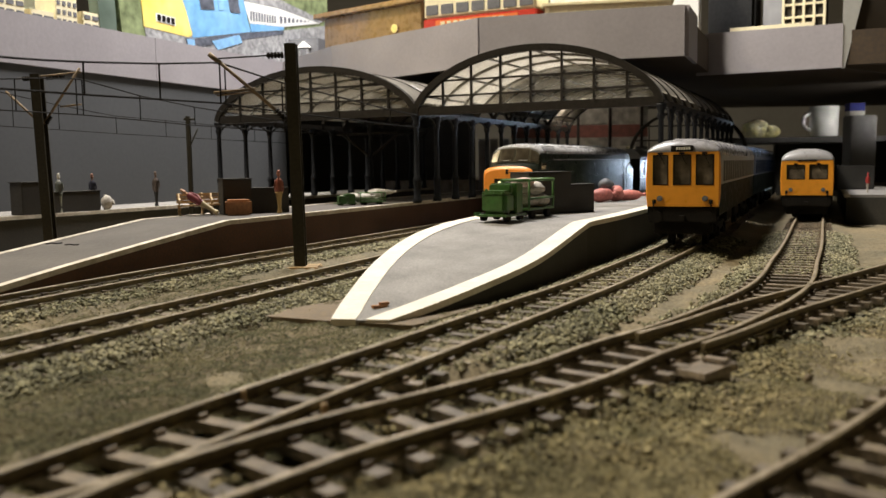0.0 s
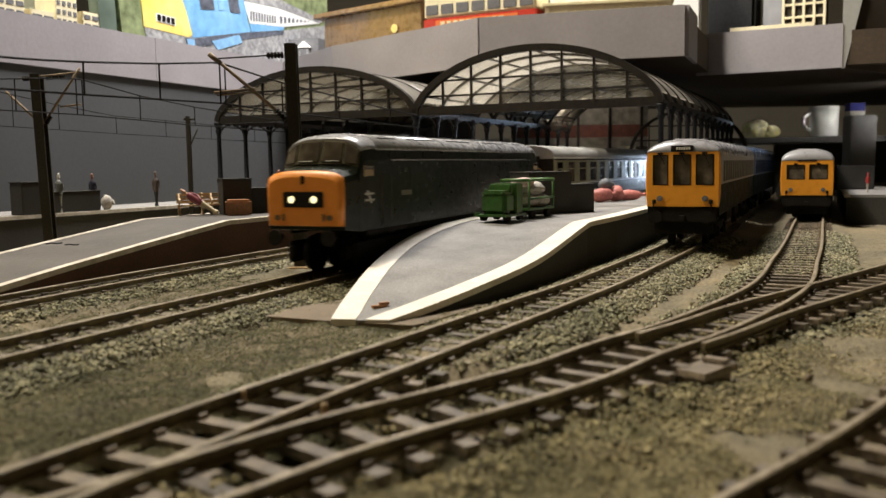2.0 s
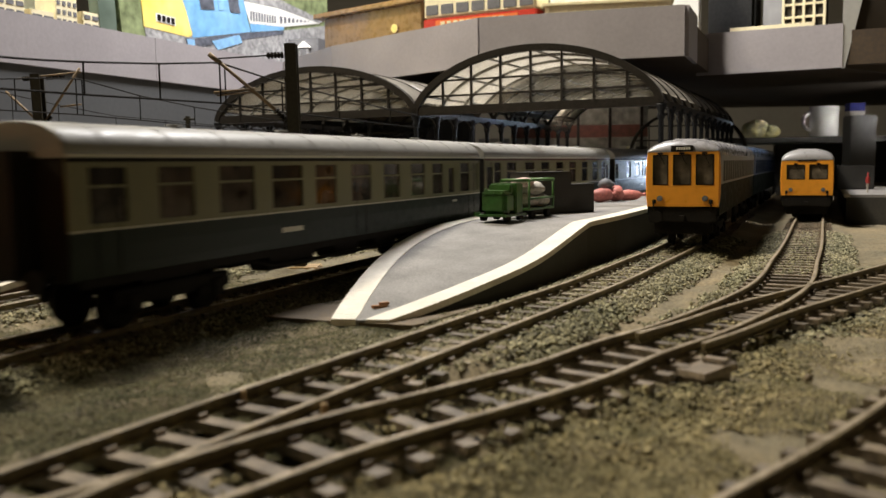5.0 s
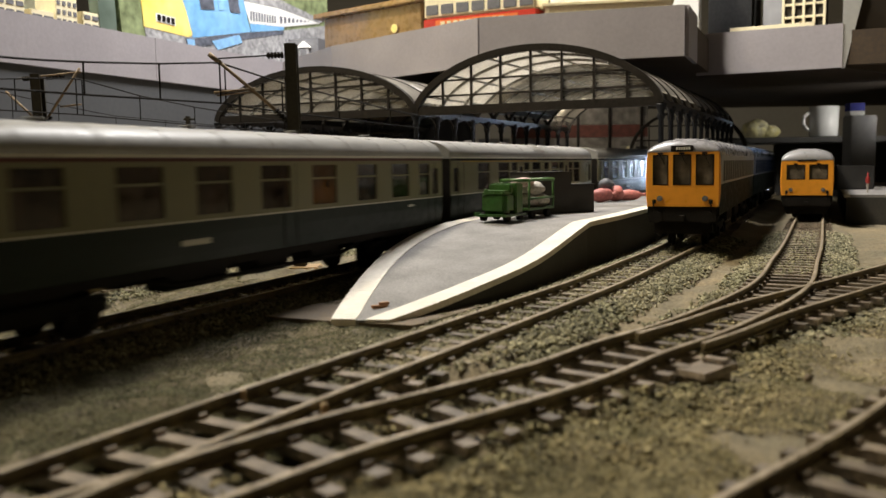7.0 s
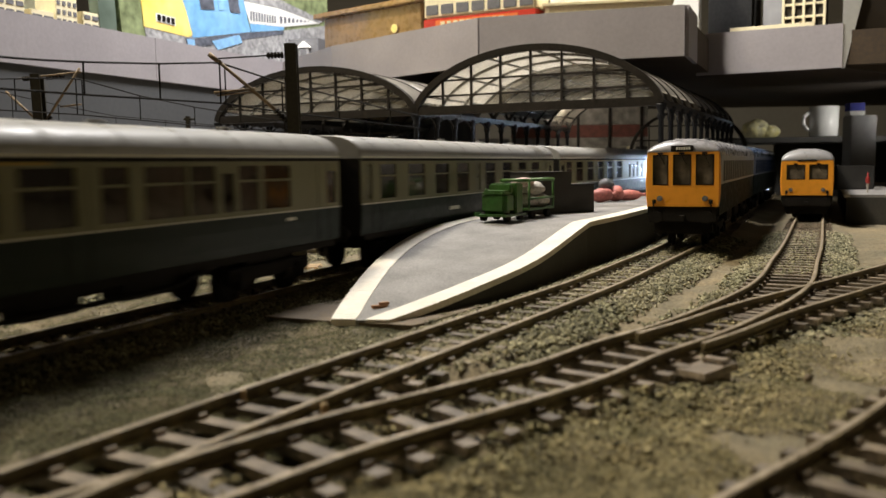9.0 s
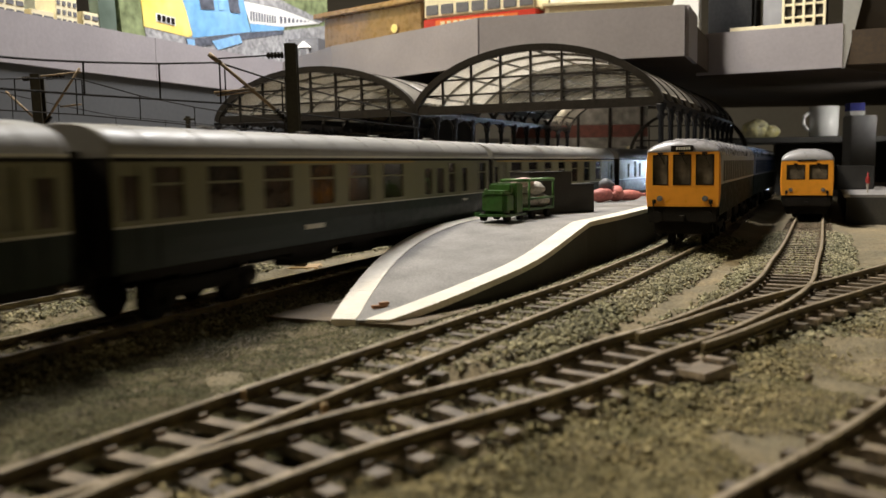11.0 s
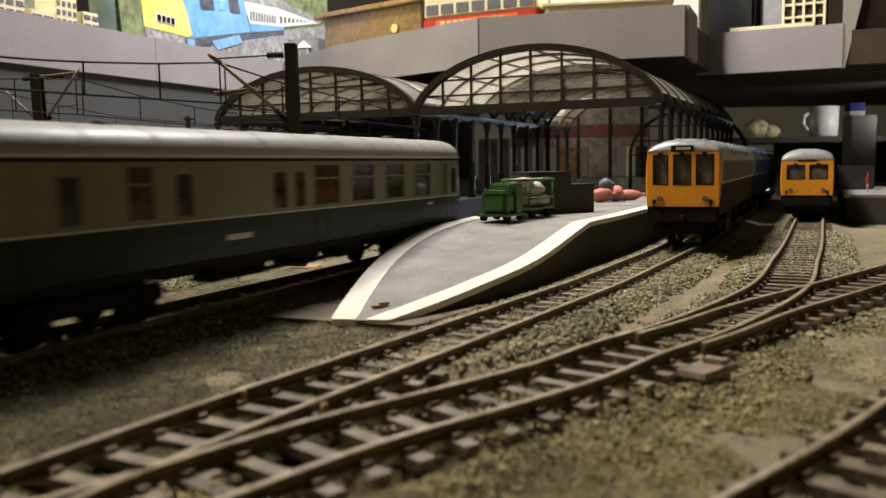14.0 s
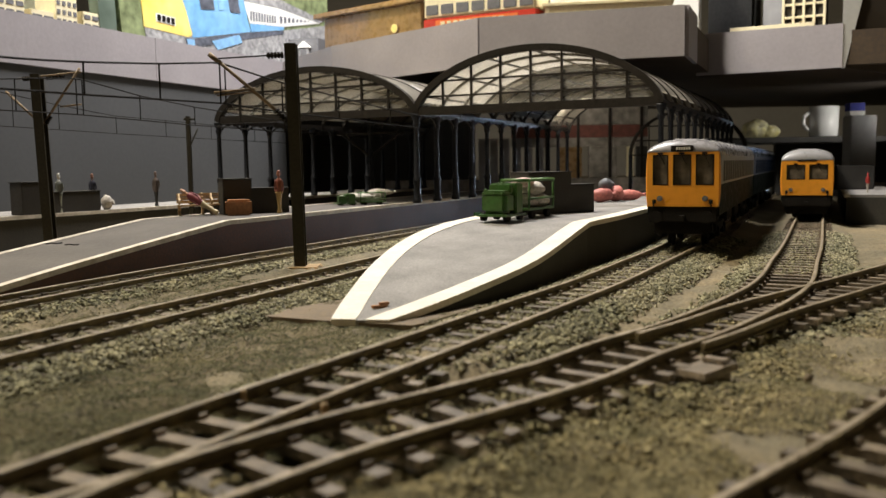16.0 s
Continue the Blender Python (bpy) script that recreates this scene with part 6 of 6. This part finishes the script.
    # a varnished wooden box with an overhanging lid
    w = thing("wooden_box", "varnished brown wooden box with an overhanging lid", "box", at=mm(-116, 880, ZD, -40))
    bm = bmesh.new()
    box(bm, 0, 130, 0, 60, 0, 38, 0.8)
    part("carcass", bm, M_WOOD, w)
    bm = bmesh.new()
    box(bm, -10, 136, -6, 66, 38.1, 43, 0.8)
    part("lid", bm, M_WOOD, w)
    bm = bmesh.new()
    tube(bm, (98, -2.2, 18), (98, 0, 18), 4, 16)
    part("chrome_knob", bm, mat("chrome", (0.8, 0.8, 0.8), 0.12, 1.0), w)
    # dormer house
    hs = thing("model_house", "grey slate model house with two dormers", "model building", at=mm(-186, 1000, ZD, -14))
    bm = bmesh.new()
    box(bm, 0, 50, 0, 30, 0, 36, 0.5)
    part("roof_slope", bm, M_SLATE, hs)
    for x in (6, 28):
        bm = bmesh.new()
        box(bm, x, x + 12, -5, 0, 12, 25, 0.4)
        dm = part("dormer", bm, M_GREYBOX, hs, "pale grey dormer")
        bm = bmesh.new()
        hexa(bm, [(x - 2, -6, 25), (x + 14, -6, 25), (x + 14, 0, 25), (x - 2, 0, 25), (x + 5.6, -6, 32), (x + 6.4, -6, 32), (x + 6.4, 0, 32), (x + 5.6, 0, 32)])
        part("gable", bm, M_WHITEPL, dm, "pale gable")
        bm = bmesh.new()
        box(bm, x + 2.5, x + 9.5, -5.4, -5, 14, 23)
        part("pane", bm, M_SLATE, dm)
    # red and cream bus
    bus = thing("model_bus", "red and cream model bus with a printed side band", "model bus", at=mm(-14, 752, ZD, -28))
    bm = bmesh.new()
    box(bm, 0, 104, 0, 30, 6, 15, 1.0)
    part("lower_body", bm, M_RED, bus)
    bm = bmesh.new()
    box(bm, 0.5, 103.5, 0.3, 29.7, 15.02, 34, 1.8)
    part("upper_body", bm, M_CREAM, bus)
    for i in range(7):
        bm = bmesh.new()
        box(bm, 3 + i * 14.4, 14.5 + i * 14.4, -0.4, 0.5, 18.0, 26.0, 0.3)
        part("window", bm, M_SLATE, bus)
    bm = bmesh.new()
    box(bm, 12, 88, -0.4, 0.2, 7.5, 13)
    part("side_band", bm, mat("orange_print", (0.75, 0.2, 0.05), 0.4), bus)
    bm = bmesh.new()
    for i in range(10):
        box(bm, 17 + i * 6, 21 + i * 6, -0.6, 0, 8.8, 11.8)
    part("writing_bars", bm, M_CREAM, bus)
    bm = bmesh.new()
    box(bm, 0.3, 103.7, 0.2, 29.8, 2.6, 5.98, 0.8)
    part("skirt", bm, M_CREAM, bus)
    for x in (18, 84):
        bm = bmesh.new()
        tube(bm, (x, -0.6, 4), (x, 3, 4), 4, 14)
        part("wheel", bm, M_BLACK, bus)
    # cream station building with a stepped parapet
    st = thing("model_station_building", "long cream card building with window openings", "model building", at=mm(84, 700, ZD, -11))
    bm = bmesh.new()
    box(bm, 0, 98, 0, 40, 0, 15, 0.5)
    box(bm, -2, 100, -2, 42, 15, 17.5, 0.4)
    part("base_storey", bm, M_CREAM, st)
    bm = bmesh.new()
    box(bm, 4, 92, 6, 40, 17.5, 46, 0.5)
    part("upper_storey", bm, M_WHITEPL, st)
    for i in range(6):
        bm = bmesh.new()
        box(bm, 9 + i * 14, 17 + i * 14, 5.2, 6.4, 22, 40, 0.2)
        part("window", bm, M_SLATE, st)
    for i in range(14):
        bm = bmesh.new()
        box(bm, 2 + i * 7, 3.4 + i * 7, -0.8, 0.2, 1, 14)
        part("pilaster", bm, M_CREAM, st)
    # on the second shelf: a loudspeaker, pale box, lattice front
    bm = bmesh.new()
    box(bm, 0, 42, 0, 40, 0, 80, 3)
    solid("loudspeaker", bm, mat("black_speaker_cloth", (0.006, 0.006, 0.006), 0.85, grain=3, amount=0.4), "black box loudspeaker on the shelf", "loudspeaker", at=mm(250, 818, ZD, -28))
    lat = thing("model_tower", "cream lattice fronted model tower with dark openings", "model building", at=mm(304, 779, ZD, -28))
    bm = bmesh.new()
    box(bm, 0, 36, 3, 25, 0, 70)
    part("core", bm, M_BOX, lat)
    for i in range(5):
        bm = bmesh.new()
        box(bm, i * 8.4, i * 8.4 + 2.2, 0, 3, 0, 70, 0.2)
        part("upright", bm, M_CREAM, lat)
    for i in range(6):
        bm = bmesh.new()
        box(bm, 0, 36, 0.4, 2.6, 4 + i * 11, 6 + i * 11, 0.2)
        part("crossbar", bm, M_CREAM, lat)
    bm = bmesh.new()
    box(bm, 0, 70, -4, 0, 5.6, 9.5, 0.3)
    solid("wooden_strip", bm, M_CREAM, "thin pale wooden strip lying along the shelf edge", "strip", at=mm(263, 792, ZD, -26))
    bm = bmesh.new()
    box(bm, 0, 28, 0, 24, 0, 80, 1)
    solid("grey_carton", bm, M_GREYBOX, "tall grey carton on the shelf", "carton", at=mm(295, 800, ZD, -28))
    bm = bmesh.new()
    box(bm, 0, 30, 0, 24, 0, 80, 1)
    solid("pale_carton", bm, M_WHITEPL, "tall pale printed carton on the shelf", "carton", at=mm(200, 780, ZD, -20))
    bm = bmesh.new()
    for k, z in enumerate((0, 12, 24, 36)):
        box(bm, k * 3, 110 - k * 3, k * 3, 60, z, z + 11.6, 0.6)
    solid("stacked_cartons", bm, M_WHITEPL, "stack of white model kits on the shelf", "carton", at=mm(-70, 900, ZD, -30))


def build_far_arch():
    """A dark arched frame with glazing bars, deep under the shelf."""
    arch = thing("arched_frame", "dark arched iron frame with thin bars in the shade", "arch", at=mm(258, 905, 0, -6))
    curve = [(61 * math.cos(a), 48 + 47 * math.sin(a)) for a in (math.pi * k / 20 for k in range(21))]
    bm = bmesh.new()
    loft(bm, [[(x * k, y, 48 + (z - 48) * k) for k, y in ((1.0, -2), (1.0, 2), (0.94, 2), (0.94, -2))] for x, z in curve], smooth=False)
    part("arch_ring", bm, M_IRON, arch)
    for x in (-40, -20, 0, 20, 40):
        bm = bmesh.new()
        box(bm, x - 0.6, x + 0.6, -0.7, 0.7, 48, 46 + 47 * math.sqrt(1 - (x / 61)**2))
        part("glazing_bar", bm, M_IRON, arch)
    for z in (48, 63, 78):
        w = 59 * math.sqrt(1 - ((z - 48) / 47)**2)
        bm = bmesh.new()
        box(bm, -w, w, -0.6, 0.6, z - 0.7, z + 0.7)
        part("glazing_bar", bm, M_IRON, arch)
    for x in (-59, 59):
        bm = bmesh.new()
        tube(bm, (x, 0, -6.5), (x, 0, 49), 2.2, 10)
        part("post", bm, M_COLUMN, arch)


def build_under_shelf():
    build_far_arch()
    """Clutter under the raised shelf, in the shade far behind the trains."""
    mug = thing("mug", "white china mug standing on a dark shelf", "mug", at=mm(446, 1010, 67, 180))
    bm = bmesh.new()
    lathe(bm, [(14, 0), (15.6, 1.5), (16.2, 35), (15.2, 35), (14.2, 3), (0.5, 2.5)], n=24)
    part("cup", bm, M_MUG, mug)
    bm = bmesh.new()
    pipe(bm, [(15 + 9 * math.sin(a), 0, 18 + 10 * math.cos(a)) for a in np.linspace(0, math.pi, 8)], 2.4, 8)
    part("handle", bm, M_MUG, mug)
    bm = bmesh.new()
    box(bm, 300, 640, 985, 1100, 60, 66.5, 1)
    box(bm, 420, 640, 1085, 1095, -6, 60, 1)
    solid("dark_shelf", bm, M_DARK, "dark board shelf under the raised deck", "shelf")
    bm = bmesh.new()
    box(bm, 0, 27, 0, 20, 0, 93, 1)
    solid("grey_post", bm, M_GREYBOX, "pale grey upright post behind the platform", "post", at=mm(428.5, 905, -7, 0))
    bm = bmesh.new()
    box(bm, 0, 16, 0, 12, 4.6, 13, 0.4)
    carton = solid("blue_carton", bm, M_BLUEBOX, "deep blue and white carton standing on a grey post", "carton", at=mm(427.5, 907, 86.1, 0))
    bm = bmesh.new()
    box(bm, 0.1, 15.9, 0.1, 11.9, 0, 4.6, 0.4)
    part("base", bm, M_WHITEPL, carton, "white lower part")
    bm = bmesh.new()
    blob(bm, (-4, 0, 9), (17, 12, 12), 4, 14, 9), blob(bm, (10, -3, 7), (13, 9, 8), 7, 12, 8), blob(bm, (-2, -4, 15), (9, 8, 6), 9, 12, 8)
    solid("crumpled_bag", bm, mat("pale_yellow_bag", (0.72, 0.68, 0.48), 0.4, grain=6, amount=0.35, bump=0.8, stain=12, dark=(0.55, 0.5, 0.2)), "crumpled pale yellow plastic bag", "bag", at=mm(372, 1012, 66.6, 0))
    bm = bmesh.new()
    box(bm, 0, 30, 0, 16, 0, 20, 1)
    solid("dark_case", bm, M_DARK, "small dark case on the shaded platform", "case", at=mm(330, 720, ZP, -10))
    # a dim frontage of panels seen through the station
    M_DIM = mat("brown_grey_panel", (0.34, 0.31, 0.27), 0.8, grain=9, amount=0.4, stain=50, stain_amount=0.5)
    M_BRICKRED = mat("dull_red_panel", (0.17, 0.06, 0.045), 0.8, grain=6, amount=0.3)
    front = thing("model_frontage", "dim brown and grey model frontage under the shelf", "model building", at=mm(20, 985, -6.5, 0))
    for x0, x1, z0, z1, m, name in ((-90, 60, 0, 30, M_DIM, "plinth"), (60, 215, 0, 30, M_DIM, "plinth"), (60, 215, 76, 90, M_BRICKRED, "red_band"), (60, 215, 66, 75.5, M_DIM, "cornice"), (60, 215, 90.5, 122, M_DIM, "parapet"),
                                    (112, 140, 30.5, 65.5, M_WOOD, "brown_door"), (148, 180, 30.5, 65.5, M_DIM, "panel"), (192, 199, 30.5, 65.5, M_CREAM, "cream_post"), (203, 215, 30.5, 65.5, M_DARK, "panel")):
        bm = bmesh.new()
        box(bm, x0, x1, 0, 8, z0, z1, 0.6)
        part(name, bm, m, front)
    for i in range(6):
        bm = bmesh.new()
        box(bm, 22 + i * 13, 31 + i * 13, -4, 0, 0, 76, 0.5)
        part("slat", bm, M_GREYBOX, front, "pale grey upright slat")
    for i in range(5):
        bm = bmesh.new()
        box(bm, 62 + i * 36, 65 + i * 36, -3, 0, 30, 122, 0.4)
        part("pilaster", bm, M_IRON, front)


def motions():
    # distance of the locomotive's nose along line B
    times = [0, 0.5, 1.0, 1.5, 2.0, 2.5, 3.0, 3.7, 4.2, 6.5, 7.0, 7.5, 8.5, 9.0, 11.5, 12.0, 12.5, 13.0, 13.5, 14.0, 14.5, 15.0, 16.0]
    nose = [362, 306, 246, 185, 124, 63.5, 0, -90, -162, -519, -607, -695, -878, -976, -1482, -1587, -1684, -1784, -1879, -1977, -2073, -2171, -2368]
    steps = [i * 0.25 for i in range(65)]
    curve = Line([(t * 100, s) for t, s in zip(times, nose)])
    order = np.argsort(curve.pts[:, 0])
    for ob, back, half, lift in TRAIN:
        rows = []
        for t in steps:
            s = float(np.interp(t * 100, curve.pts[order, 0], curve.pts[order, 1])) + back
            rows.append((t, mm(0, 0, lift) @ LINE_B.vehicle(s, half)))
        walk(ob, rows)


SLEEPER = sleeper_mesh()
build_shell()
build_ground()
build_platforms()
build_station()
build_trains()
build_overhead()
build_platform_things()
build_shelf_things()
build_under_shelf()
scatter_stones()
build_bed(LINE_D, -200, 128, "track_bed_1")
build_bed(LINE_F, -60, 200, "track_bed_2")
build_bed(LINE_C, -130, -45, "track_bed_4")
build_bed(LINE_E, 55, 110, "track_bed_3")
build_track(LINE_A, -1900, 2300, "ballasted model track in front of the broad platform", -90)
build_track(LINE_B, -2600, 2620, "ballasted model track on which the express runs", -110)
build_track(LINE_C, -330, 1250, "model track beside the ramped platform", -130)
build_track(LINE_D, -330, 1100, "model track and turnout leading to the yellow railcar", -160)
build_track(LINE_E, 12, 420, "diverging model track of the turnout", 62)
build_track(LINE_F, -100, 400, "bare model track in the near corner", -60)
build_track(LINE_Z, -360, 640, "model track behind the broad platform", -150)
motions()
